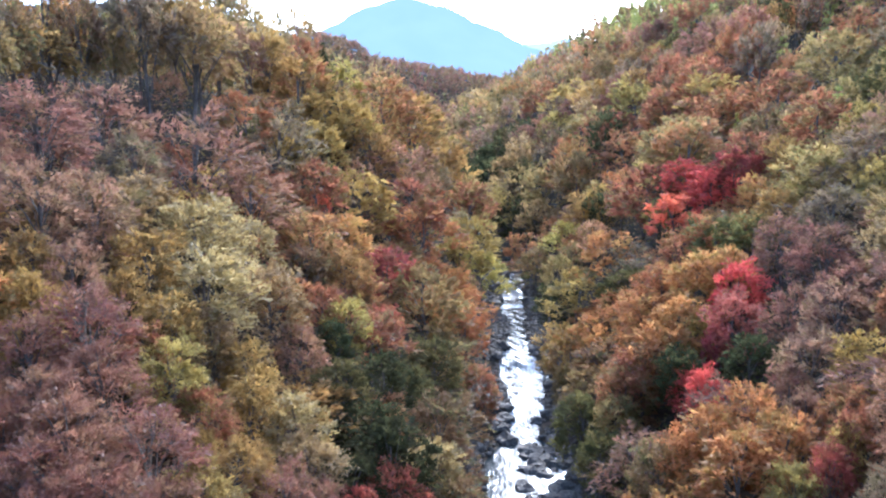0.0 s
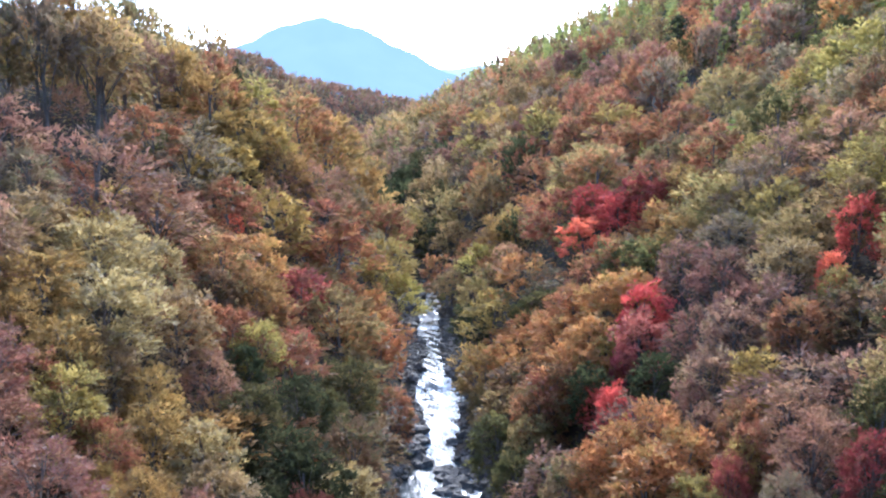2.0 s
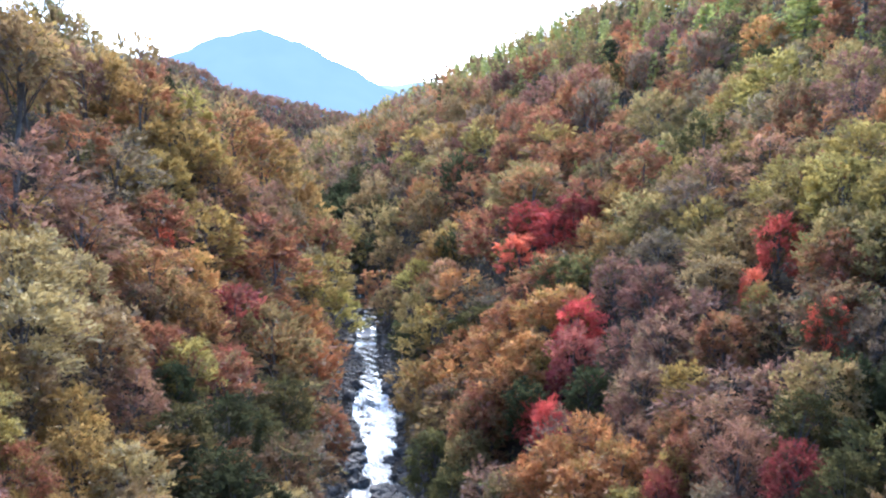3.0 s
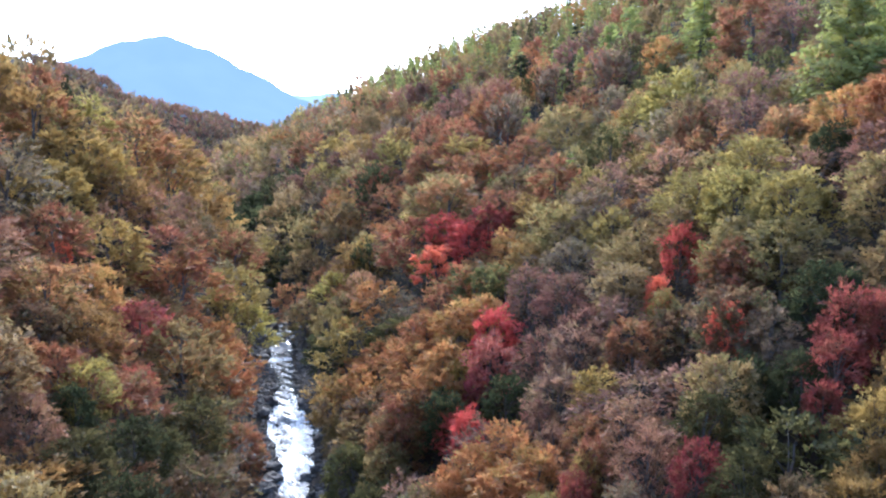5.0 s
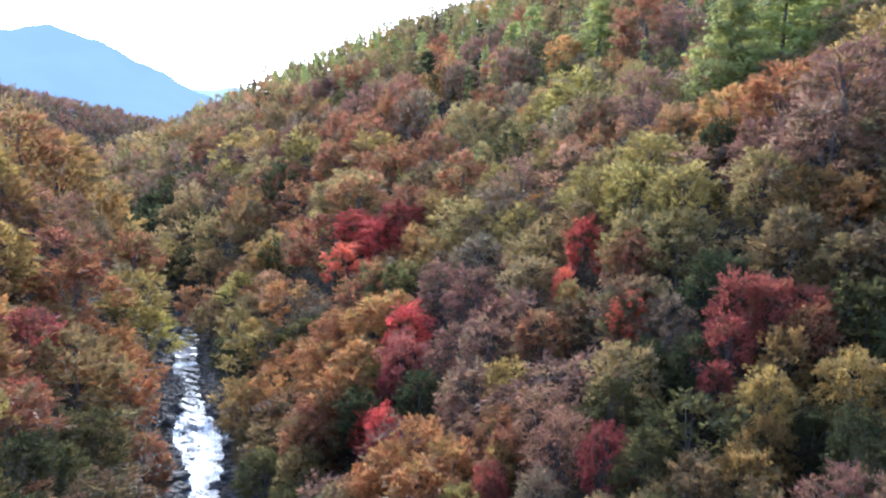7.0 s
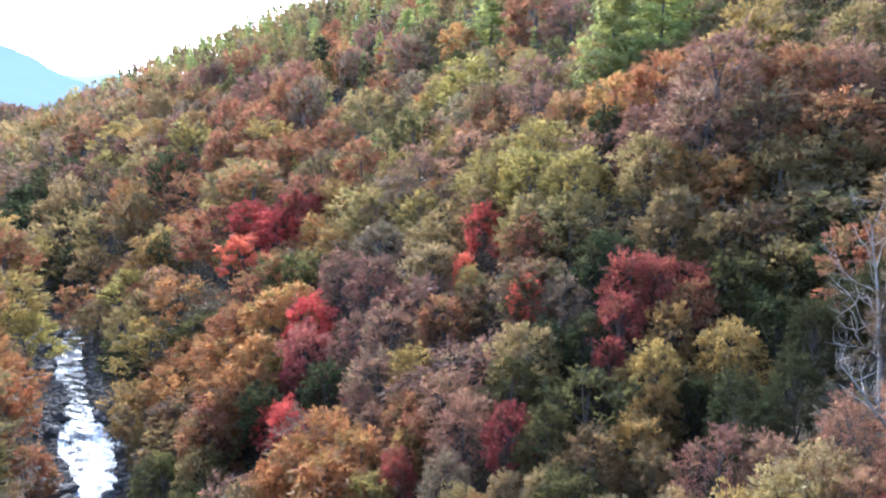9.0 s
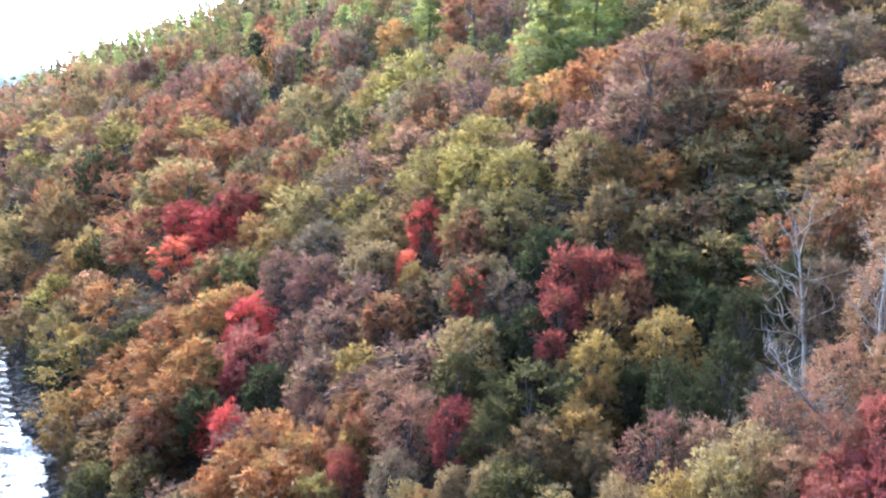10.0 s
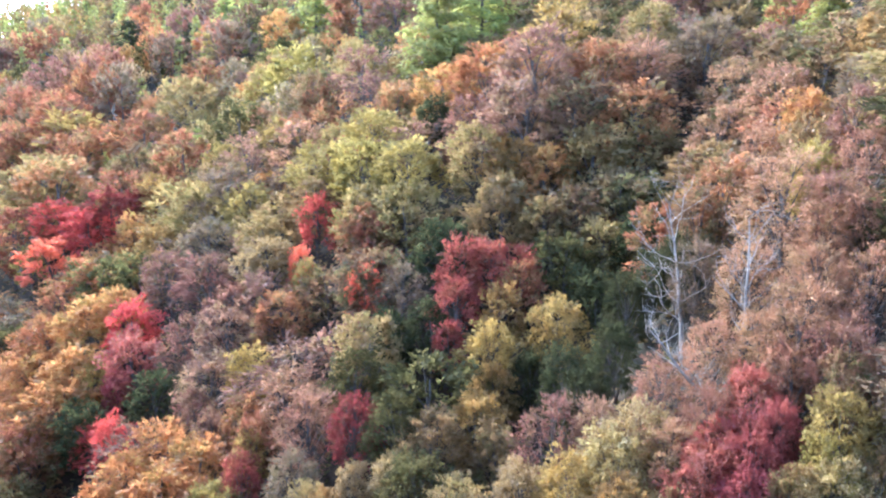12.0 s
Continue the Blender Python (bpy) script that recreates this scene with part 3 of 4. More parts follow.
tree("oak", 29.6, 47.8, 7.5, 1.9, "rust", FINE)
tree("maple", 46.6, 31.9, 7.6, 2.0, "rust", FINE)
tree("oak", 0.2, 56.9, 8.8, 2.6, "brown", FINE)
tree("oak", -22.9, 52.4, 8.8, 2.6, "gold", FINE)
tree("oak", 28.0, 50.5, 7.1, 1.6, "mauve", FINE)
tree("oak", 55.7, 15.4, 8.0, 2.2, "pink", FINE)
tree("oak", 52.8, 24.0, 8.5, 2.4, "dark", FINE)
tree("oak", -17.3, 55.3, 8.2, 2.3, "gold", FINE)
tree("oak", 50.1, 29.4, 9.3, 2.9, "green", FINE)
tree("oak", -28.7, 50.6, 8.9, 2.7, "mauve", FINE)
tree("oak", 18.2, 55.2, 9.0, 2.7, "brown", FINE)
tree("oak", -8.3, 57.6, 9.0, 2.8, "dark", FINE)
tree("oak", 20.7, 54.5, 8.6, 2.5, "orange", FINE)
tree("oak", 22.4, 53.9, 9.3, 2.9, "orange", FINE)
tree("oak", 57.1, 12.3, 7.9, 2.1, "orange", FINE)
tree("oak", -31.3, 49.6, 8.2, 2.3, "gold", FINE)
tree("maple", 48.5, 33.2, 7.0, 1.7, "crimson", FINE)
tree("maple", 47.2, 35.1, 7.9, 2.2, "crimson", FINE)
tree("oak", -26.1, 52.9, 7.9, 2.1, "gold", FINE)
tree("oak", 58.4, 9.4, 7.4, 1.8, "grey", FINE)
tree("oak", -2.3, 59.2, 8.8, 2.6, "tan", FINE)
tree("oak", 25.5, 53.6, 8.7, 2.6, "orange", FINE)
tree("oak", -20.6, 55.8, 8.5, 2.4, "tan", FINE)
tree("maple", 46.1, 37.7, 7.8, 2.1, "crimson", FINE)
tree("oak", 42.8, 41.9, 8.4, 2.4, "grey", FINE)
tree("oak", 53.3, 27.7, 9.4, 3.0, "olive", FINE)
tree("oak", 28.4, 54.1, 8.1, 2.2, "mauve", FINE)
tree("oak", -10.6, 60.8, 9.2, 2.8, "green", FINE)
tree("oak", 53.0, 33.3, 8.8, 2.6, "olive", FINE)
tree("oak", 33.6, 52.9, 8.2, 2.3, "gold", FINE)
tree("oak", -22.0, 59.0, 11.6, 4.2, "tan", FINE)
tree("oak", 55.0, 31.0, 9.7, 3.1, "brown", FINE)
tree("oak", 47.9, 41.4, 8.7, 2.6, "dark", FINE)
tree("oak", 43.2, 46.4, 9.7, 3.1, "brown", FINE)
tree("oak", -33.2, 54.2, 10.8, 3.8, "mauve", FINE)
tree("maple", 43.1, 47.1, 7.1, 1.7, "red", FINE)
tree("oak", -26.6, 58.3, 9.8, 3.2, "gold", FINE)
tree("oak", 31.0, 56.3, 9.5, 3.0, "mauve", FINE)
tree("oak", -14.7, 62.7, 8.7, 2.6, "russet", FINE)
tree("oak", 58.3, 28.2, 10.5, 3.6, "brown", FINE)
tree("oak", 52.6, 38.3, 9.9, 3.3, "olive", FINE)
tree("oak", 60.3, 26.4, 8.6, 2.5, "green", FINE)
tree("oak", 15.2, 64.7, 8.6, 2.5, "green", FINE)
tree("oak", 63.0, 21.3, 9.6, 3.1, "pink", FINE)
tree("oak", 64.7, 16.9, 9.3, 2.9, "pink", FINE)
tree("oak", -31.2, 59.5, 10.8, 3.8, "mauve", FINE)
tree("oak", 39.1, 54.9, 8.7, 2.6, "rust", FINE)
tree("oak", -1.6, 67.5, 10.1, 3.4, "brown", FINE)
tree("oak", -7.1, 67.3, 9.9, 3.3, "dark", FINE)
tree("maple", 25.6, 62.8, 7.1, 1.7, "red", FINE)
tree("oak", 57.9, 36.5, 9.1, 2.8, "orange", FINE)
tree("oak", 67.7, 10.6, 7.9, 2.1, "gold", FINE)
tree("oak", -18.6, 66.5, 10.7, 3.7, "tan", FINE)
tree("oak", 29.3, 62.7, 8.5, 2.5, "dark", FINE)
tree("oak", 48.0, 50.1, 8.4, 2.4, "rust", FINE)
tree("oak", 61.1, 33.2, 10.2, 3.4, "olive", FINE)
tree("oak", 50.5, 48.4, 9.8, 3.2, "olive", FINE)
tree("maple", 24.0, 65.7, 7.2, 1.7, "red", FINE)
tree("oak", -12.4, 69.1, 8.0, 2.1, "dark", FINE)
tree("oak", 36.1, 60.2, 9.2, 2.9, "mauve", FINE)
tree("oak", -39.0, 58.4, 9.5, 3.0, "mauve", FINE)
tree("oak", 57.7, 40.4, 9.3, 2.9, "gold", FINE)
tree("oak", 64.6, 29.4, 10.2, 3.4, "olive", FINE)
tree("oak", 17.7, 68.8, 8.8, 2.6, "olive", FINE)
tree("oak", 48.2, 52.8, 9.2, 2.9, "rust", FINE)
tree("oak", 44.1, 56.4, 7.0, 1.6, "lime", FINE)
tree("oak", -4.1, 71.6, 8.9, 2.7, "green", FINE)
tree("oak", 62.1, 36.5, 6.6, 1.4, "orange", FINE)
tree("oak", -25.5, 67.6, 11.7, 4.3, "tan", FINE)
tree("oak", 57.6, 44.1, 10.6, 3.7, "olive", FINE)
tree("oak", 24.6, 68.2, 9.0, 2.7, "dark", FINE)
tree("oak", 66.3, 31.0, 11.9, 4.4, "rust", FINE)
tree("oak", 49.6, 54.2, 10.2, 3.4, "olive", FINE)
tree("oak", 34.4, 65.4, 9.2, 2.9, "mauve", FINE)
tree("oak", 61.6, 41.0, 12.5, 4.7, "mauve", FINE)
tree("oak", -14.7, 72.5, 8.8, 2.6, "rust", FINE)
tree("oak", 64.5, 36.6, 11.5, 4.2, "brown", FINE)
tree("oak", -11.7, 73.6, 9.1, 2.8, "lime", FINE)
tree("maple", 45.2, 59.6, 6.5, 1.3, "red", FINE)
tree("oak", 19.9, 72.5, 9.6, 3.1, "rust", FINE)
tree("oak", 73.0, 18.6, 8.9, 2.7, "brown", FINE)
tree("oak", 71.6, 23.3, 10.3, 3.5, "pink", FINE)
tree("oak", -30.0, 69.5, 10.8, 3.8, "tan", FINE)
tree("oak", 55.0, 52.0, 10.9, 3.8, "lime", FINE)
tree("maple", 29.2, 69.9, 7.0, 1.6, "rose", FINE)
tree("oak", 15.2, 74.6, 9.8, 3.2, "green", FINE)
tree("oak", 22.0, 73.3, 10.1, 3.4, "rust", FINE)
tree("oak", 43.3, 63.1, 9.5, 3.0, "tan", FINE)
tree("maple", 30.7, 70.9, 8.9, 2.8, "rose", FINE)
tree("oak", 24.5, 73.5, 10.3, 3.5, "orange", FINE)
tree("oak", -39.8, 66.8, 12.5, 4.7, "mauve", FINE)
tree("oak", -23.0, 75.3, 10.3, 3.5, "tan", FINE)
tree("oak", 22.3, 75.6, 7.5, 1.9, "gold", FINE)
tree("maple", 49.2, 61.5, 7.9, 2.2, "red", FINE)
tree("oak", 20.3, 76.2, 8.8, 2.6, "rust", FINE)
tree("oak", 62.4, 48.4, 10.0, 3.3, "mauve", FINE)
tree("oak", 28.3, 73.9, 7.8, 2.0, "lime", FINE)
tree("oak", 72.8, 33.4, 11.3, 4.0, "pink", FINE)
tree("oak", 39.6, 70.2, 10.1, 3.4, "mauve", FINE)
tree("oak", 71.4, 37.5, 11.2, 4.0, "rust", FINE)
tree("oak", 27.1, 76.4, 10.7, 3.7, "orange", FINE)
tree("oak", 68.6, 43.3, 13.8, 5.5, "mauve", FINE)
tree("oak", 55.0, 59.8, 11.1, 3.9, "lime", FINE)
tree("oak", 50.8, 63.4, 9.6, 3.1, "olive", FINE)
tree("oak", -2.0, 81.3, 10.5, 3.6, "green", FINE)
tree("larch", 80.0, 16.5, 8.1, 3.6, "larch", FINE)
tree("oak", 46.5, 67.7, 9.1, 2.8, "olive", FINE)
tree("oak", 23.1, 79.2, 8.9, 2.7, "orange", FINE)
tree("oak", -17.4, 80.8, 9.2, 2.9, "brown", FINE)
tree("oak", 76.8, 30.7, 8.7, 2.6, "mauve", FINE)
tree("maple", 33.9, 75.9, 8.5, 2.6, "red", FINE)
tree("oak", 79.2, 29.1, 12.2, 4.6, "grey", FINE)
tree("maple", -7.6, 84.3, 7.8, 2.1, "crimson", FINE)
tree("oak", -35.7, 77.9, 10.7, 3.7, "grey", FINE)
tree("oak", 3.2, 86.2, 9.6, 3.1, "rust", FINE)
tree("oak", -13.9, 85.2, 10.6, 3.6, "gold", FINE)
tree("oak", 25.3, 83.2, 10.3, 3.5, "orange", FINE)
tree("oak", 69.7, 52.3, 12.7, 4.9, "orange", FINE)
tree("oak", 55.3, 67.5, 11.0, 3.9, "lime", FINE)
tree("oak", 66.1, 57.2, 8.7, 2.6, "dark", FINE)
tree("oak", 30.7, 81.9, 11.2, 4.0, "orange", FINE)
tree("oak", 60.4, 63.3, 11.6, 4.2, "lime", FINE)
tree("oak", -11.8, 86.7, 8.3, 2.3, "rust", FINE)
tree("oak", 34.5, 80.5, 9.4, 3.0, "orange", FINE)
tree("oak", 39.6, 78.3, 9.9, 3.2, "mauve", FINE)
tree("oak", 81.4, 35.5, 10.5, 3.6, "olive", FINE)
tree("oak", 44.8, 77.2, 10.0, 3.3, "grey", FINE)
tree("oak", -18.6, 87.4, 12.0, 4.5, "rust", FINE)
tree("oak", 15.7, 88.6, 7.7, 2.0, "olive", FINE)
tree("oak", -40.4, 81.3, 13.4, 5.3, "mauve", FINE)
tree("oak", 27.9, 86.7, 10.3, 3.5, "orange", FINE)
tree("oak", 70.5, 59.5, 10.7, 3.7, "orange", PLAIN)
tree("oak", -32.0, 87.2, 16.2, 6.8, "mauve", PLAIN)
tree("oak", -51.7, 77.3, 14.7, 3.2, "olive", TALL)
tree("oak", -26.2, 89.6, 13.3, 5.2, "mauve", PLAIN)
tree("oak", 80.8, 47.6, 12.4, 4.7, "gold", PLAIN)
tree("larch", 91.0, 23.2, 9.1, 3.6, "larch", FINE)
tree("oak", 51.7, 78.8, 9.7, 3.2, "lime", PLAIN)
tree("oak", -3.6, 96.9, 13.7, 5.4, "olive", PLAIN)
tree("oak", 69.5, 68.1, 10.1, 3.4, "rust", PLAIN)
tree("maple", -9.3, 97.4, 10.5, 3.8, "crimson", PLAIN)
tree("oak", 17.1, 96.6, 10.4, 3.5, "gold", PLAIN)
tree("oak", 36.5, 91.1, 9.9, 3.2, "green", PLAIN)
tree("oak", -36.5, 91.4, 8.9, 2.7, "rust", PLAIN)
tree("oak", 43.6, 88.5, 8.9, 2.7, "gold", PLAIN)
tree("oak", 2.4, 99.3, 10.9, 3.8, "orange", PLAIN)
tree("oak", 52.4, 84.9, 11.7, 4.3, "grey", PLAIN)
tree("oak", -52.7, 85.9, 16.6, 3.9, "brown", TALL)
tree("oak", -16.1, 100.0, 11.1, 4.0, "orange", PLAIN)
tree("oak", 62.7, 80.1, 11.2, 4.0, "pink", PLAIN)
tree("oak", 49.7, 89.0, 11.8, 4.3, "olive", PLAIN)
tree("oak", -51.1, 91.7, 15.7, 4.0, "gold", TALL)
tree("oak", 72.8, 76.7, 10.6, 3.7, "mauve", PLAIN)
tree("oak", 59.2, 89.1, 10.8, 3.8, "mauve", PLAIN)
tree("oak", -48.8, 95.8, 19.5, 3.4, "brown", TALL)
tree("oak", -43.0, 101.2, 25.4, 4.4, "grey", TALL)
tree("larch", 83.1, 72.0, 21.3, 7.3, "larch", FINE)
tree("oak", -47.2, 99.9, 17.2, 3.3, "olive", TALL)
tree("oak", -20.5, 108.6, 12.5, 4.7, "rust", PLAIN)
tree("oak", 65.4, 90.3, 9.8, 3.2, "lime", PLAIN)
tree("oak", 21.8, 111.3, 12.1, 4.5, "lime", PLAIN)
tree("oak", -55.5, 99.0, 21.0, 4.6, "orange", TALL)
tree("oak", 77.6, 83.3, 12.2, 4.5, "mauve", PLAIN)
tree("maple", -20.1, 112.3, 6.4, 1.3, "red", PLAIN)
tree("maple", 37.1, 108.7, 10.5, 3.8, "red", PLAIN)
tree("oak", 73.5, 88.8, 9.0, 2.8, "rust", PLAIN)
tree("larch", 91.6, 69.9, 19.4, 7.0, "larch", FINE)
tree("oak", 51.8, 103.5, 10.4, 3.5, "gold", PLAIN)
tree("oak", -39.7, 109.0, 21.9, 6.6, "olive", TALL)
tree("oak", 60.9, 98.7, 9.2, 2.9, "lime", PLAIN)
tree("oak", -27.5, 112.9, 14.2, 5.7, "grey", PLAIN)
tree("oak", 27.8, 113.4, 12.1, 4.5, "orange", PLAIN)
tree("oak", -32.7, 112.8, 12.8, 4.9, "rust", PLAIN)
tree("oak", 73.7, 91.7, 11.3, 4.0, "brown", PLAIN)
tree("maple", 43.0, 109.7, 10.2, 3.6, "red", PLAIN)
tree("oak", -55.1, 104.8, 22.0, 4.0, "olive", TALL)
tree("maple", 46.4, 109.1, 10.3, 3.7, "crimson", PLAIN)
tree("oak", -14.7, 118.1, 13.6, 5.4, "gold", PLAIN)
tree("maple", 50.2, 108.1, 8.3, 2.5, "crimson", PLAIN)
tree("oak", 19.3, 119.1, 10.2, 3.5, "dark", PLAIN)
tree("oak", 49.6, 111.5, 11.8, 4.3, "rust", PLAIN)
tree("oak", -4.2, 122.4, 14.6, 5.9, "orange", PLAIN)
tree("oak", 59.0, 107.3, 11.9, 4.4, "rust", PLAIN)
tree("oak", -49.2, 112.7, 23.0, 4.0, "orange", TALL)
tree("maple", 41.8, 116.9, 11.4, 4.3, "red", PLAIN)
tree("larch", 104.8, 71.0, 16.3, 7.9, "larch", FINE)
tree("oak", -7.2, 126.5, 15.5, 6.4, "rust", PLAIN)
tree("oak", -41.8, 119.9, 20.0, 4.6, "gold", TALL)
tree("oak", 69.7, 107.3, 11.3, 4.1, "green", PLAIN)
tree("oak", -45.0, 119.8, 22.0, 4.2, "gold", TALL)
tree("oak", 36.5, 124.0, 14.1, 5.6, "rust", PLAIN)
tree("oak", -23.8, 127.5, 12.9, 5.0, "gold", PLAIN)
tree("oak", 57.4, 121.3, 11.3, 4.0, "brown", PLAIN)
tree("oak", 45.2, 126.7, 15.2, 6.3, "rust", PLAIN)
tree("oak", 2.7, 136.0, 15.8, 6.6, "lime", PLAIN)
tree("oak", -36.3, 132.1, 18.5, 3.8, "mauve", TALL)
tree("oak", 84.8, 108.7, 14.5, 5.9, "lime", PLAIN)
tree("oak", 6.8, 138.7, 12.8, 4.9, "lime", PLAIN)
tree("oak", -15.4, 138.8, 13.7, 5.4, "gold", PLAIN)
tree("oak", 43.6, 133.4, 11.5, 4.2, "olive", PLAIN)
tree("oak", -24.3, 138.9, 14.8, 6.0, "gold", PLAIN)
tree("oak", -10.0, 140.8, 14.9, 6.1, "pink", PLAIN)
tree("oak", 46.4, 134.8, 16.1, 6.8, "olive", PLAIN)
tree("oak", -34.7, 138.5, 18.9, 4.2, "gold", TALL)
tree("oak", -19.0, 142.2, 15.0, 6.2, "gold", PLAIN)
tree("oak", 82.8, 117.6, 11.8, 4.4, "lime", PLAIN)
tree("oak", -44.1, 137.0, 23.5, 4.5, "brown", PLAIN)
tree("oak", -29.0, 141.6, 17.6, 7.6, "gold", PLAIN)
tree("oak", 18.9, 145.4, 11.4, 4.1, "brown", PLAIN)
tree("oak", 25.9, 146.0, 12.1, 4.5, "lime", PLAIN)
tree("oak", 107.1, 104.1, 13.4, 5.3, "mauve", PLAIN)
tree("oak", 30.1, 147.5, 12.8, 4.9, "gold", PLAIN)
tree("oak", 33.8, 147.3, 11.4, 4.1, "gold", PLAIN)
tree("oak", 65.7, 136.2, 14.7, 6.0, "rust", PLAIN)
tree("maple", 39.7, 146.6, 7.7, 2.0, "red", PLAIN)
tree("oak", -30.1, 149.5, 17.6, 5.1, "rust", PLAIN)
tree("oak", -41.2, 149.8, 21.5, 6.0, "tan", PLAIN)
tree("oak", -38.0, 152.7, 16.0, 4.2, "olive", TALL)
tree("oak", 56.5, 147.0, 17.1, 7.4, "rust", PLAIN)
tree("oak", 77.9, 137.4, 14.1, 5.7, "olive", PLAIN)
tree("oak", -23.1, 156.5, 13.3, 5.2, "lime", PLAIN)
tree("oak", 38.3, 154.1, 11.3, 4.0, "orange", PLAIN)
tree("larch", -25.3, 157.0, 16.9, 3.0, "dark", PLAIN)
tree("oak", 62.3, 146.8, 15.0, 6.2, "orange", PLAIN)
tree("oak", 18.9, 160.8, 11.7, 4.3, "rust", PLAIN)
tree("oak", -13.7, 161.9, 17.8, 7.7, "rust", PLAIN)
tree("oak", 112.2, 119.9, 16.8, 7.2, "rust", PLAIN)
tree("oak", 5.8, 168.5, 15.1, 6.2, "rust", PLAIN)
tree("oak", -8.7, 170.5, 18.7, 8.3, "gold", PLAIN)
tree("oak", 61.6, 159.8, 16.1, 6.8, "gold", PLAIN)
tree("oak", 88.1, 149.1, 13.2, 5.1, "rust", PLAIN)
tree("oak", 45.7, 171.3, 14.3, 5.9, "rust", PLAIN)
tree("oak", 7.0, 178.0, 18.0, 5.5, "olive", PLAIN)
tree("oak", 108.4, 145.3, 13.4, 5.3, "orange", PLAIN)
tree("oak", 65.4, 169.8, 16.0, 6.9, "rust", PLAIN)
tree("oak", 24.4, 181.0, 14.2, 5.7, "olive", PLAIN)
tree("larch", 116.3, 141.9, 19.4, 9.1, "larch", PLAIN)
tree("oak", 0.0, 185.0, 18.0, 5.5, "gold", PLAIN)
tree("oak", -8.0, 190.0, 19.0, 6.0, "orange", LIGHT)
tree("oak", 58.2, 181.1, 14.0, 5.6, "rust", LIGHT)
tree("oak", 58.9, 185.1, 13.8, 5.5, "rust", LIGHT)
tree("oak", 8.0, 195.0, 19.0, 5.5, "rust", LIGHT)
tree("oak", 18.9, 194.5, 13.2, 5.1, "dark", LIGHT)
tree("oak", -16.0, 195.0, 19.0, 6.0, "gold", LIGHT)
tree("oak", 34.6, 193.6, 14.5, 5.9, "rust", LIGHT)
tree("oak", 29.7, 195.3, 15.5, 6.5, "olive", LIGHT)
tree("oak", 13.0, 200.0, 18.0, 5.0, "lime", LIGHT)
tree("oak", -6.0, 205.0, 20.0, 6.0, "olive", LIGHT)
tree("oak", 50.5, 200.9, 14.9, 6.1, "rust", LIGHT)
tree("oak", 23.5, 209.7, 17.0, 7.3, "olive", LIGHT)
tree("oak", 45.4, 207.7, 17.5, 7.6, "olive", LIGHT)
tree("maple", 44.5, 209.8, 8.5, 2.6, "red", LIGHT)
tree("oak", 57.4, 206.9, 18.7, 8.3, "lime", LIGHT)
tree("oak", 14.0, 215.0, 18.0, 5.0, "olive", LIGHT)
tree("larch", 120.9, 179.3, 24.2, 8.8, "larch", LIGHT)
tree("oak", 103.1, 197.6, 14.3, 5.8, "lime", LIGHT)
tree("larch", 123.1, 193.0, 19.5, 7.5, "larch", LIGHT)
tree("larch", 103.8, 215.9, 19.0, 9.0, "dark", LIGHT)
tree("oak", 53.1, 234.5, 17.8, 7.7, "gold", LIGHT)
tree("oak", 15.2, 245.0, 19.0, 9.4, "dark", LIGHT)
tree("oak", 39.5, 242.8, 15.3, 6.3, "lime", LIGHT)
tree("oak", 15.9, 260.2, 17.1, 7.5, "dark", LIGHT)
tree("oak", 21.0, 260.7, 17.1, 7.5, "dark", LIGHT)
tree("oak", 34.2, 267.3, 14.8, 6.0, "dark", LIGHT)
tree("oak", 50.0, 269.5, 19.0, 9.5, "gold", LIGHT)
tree("larch", 112.4, 250.4, 11.7, 6.5, "larch", LIGHT)
tree("oak", 13.8, 276.1, 17.1, 7.5, "dark", LIGHT)
tree("oak", 43.5, 300.6, 19.0, 9.1, "rust", LIGHT)
tree("oak", 21.7, 308.9, 19.0, 9.5, "mauve", LIGHT)
tree("oak", 34.1, 324.7, 17.1, 7.5, "mauve", LIGHT)
tree("oak", 4.6, 344.9, 18.9, 8.4, "lime", LIGHT)
tree("oak", -3.2, 353.6, 19.0, 9.5, "gold", LIGHT)
tree("oak", -31.6, 837.4, 17.1, 7.5, "orange", LIGHT)
tree("oak", -54.3, 886.9, 17.1, 7.5, "gold", LIGHT)


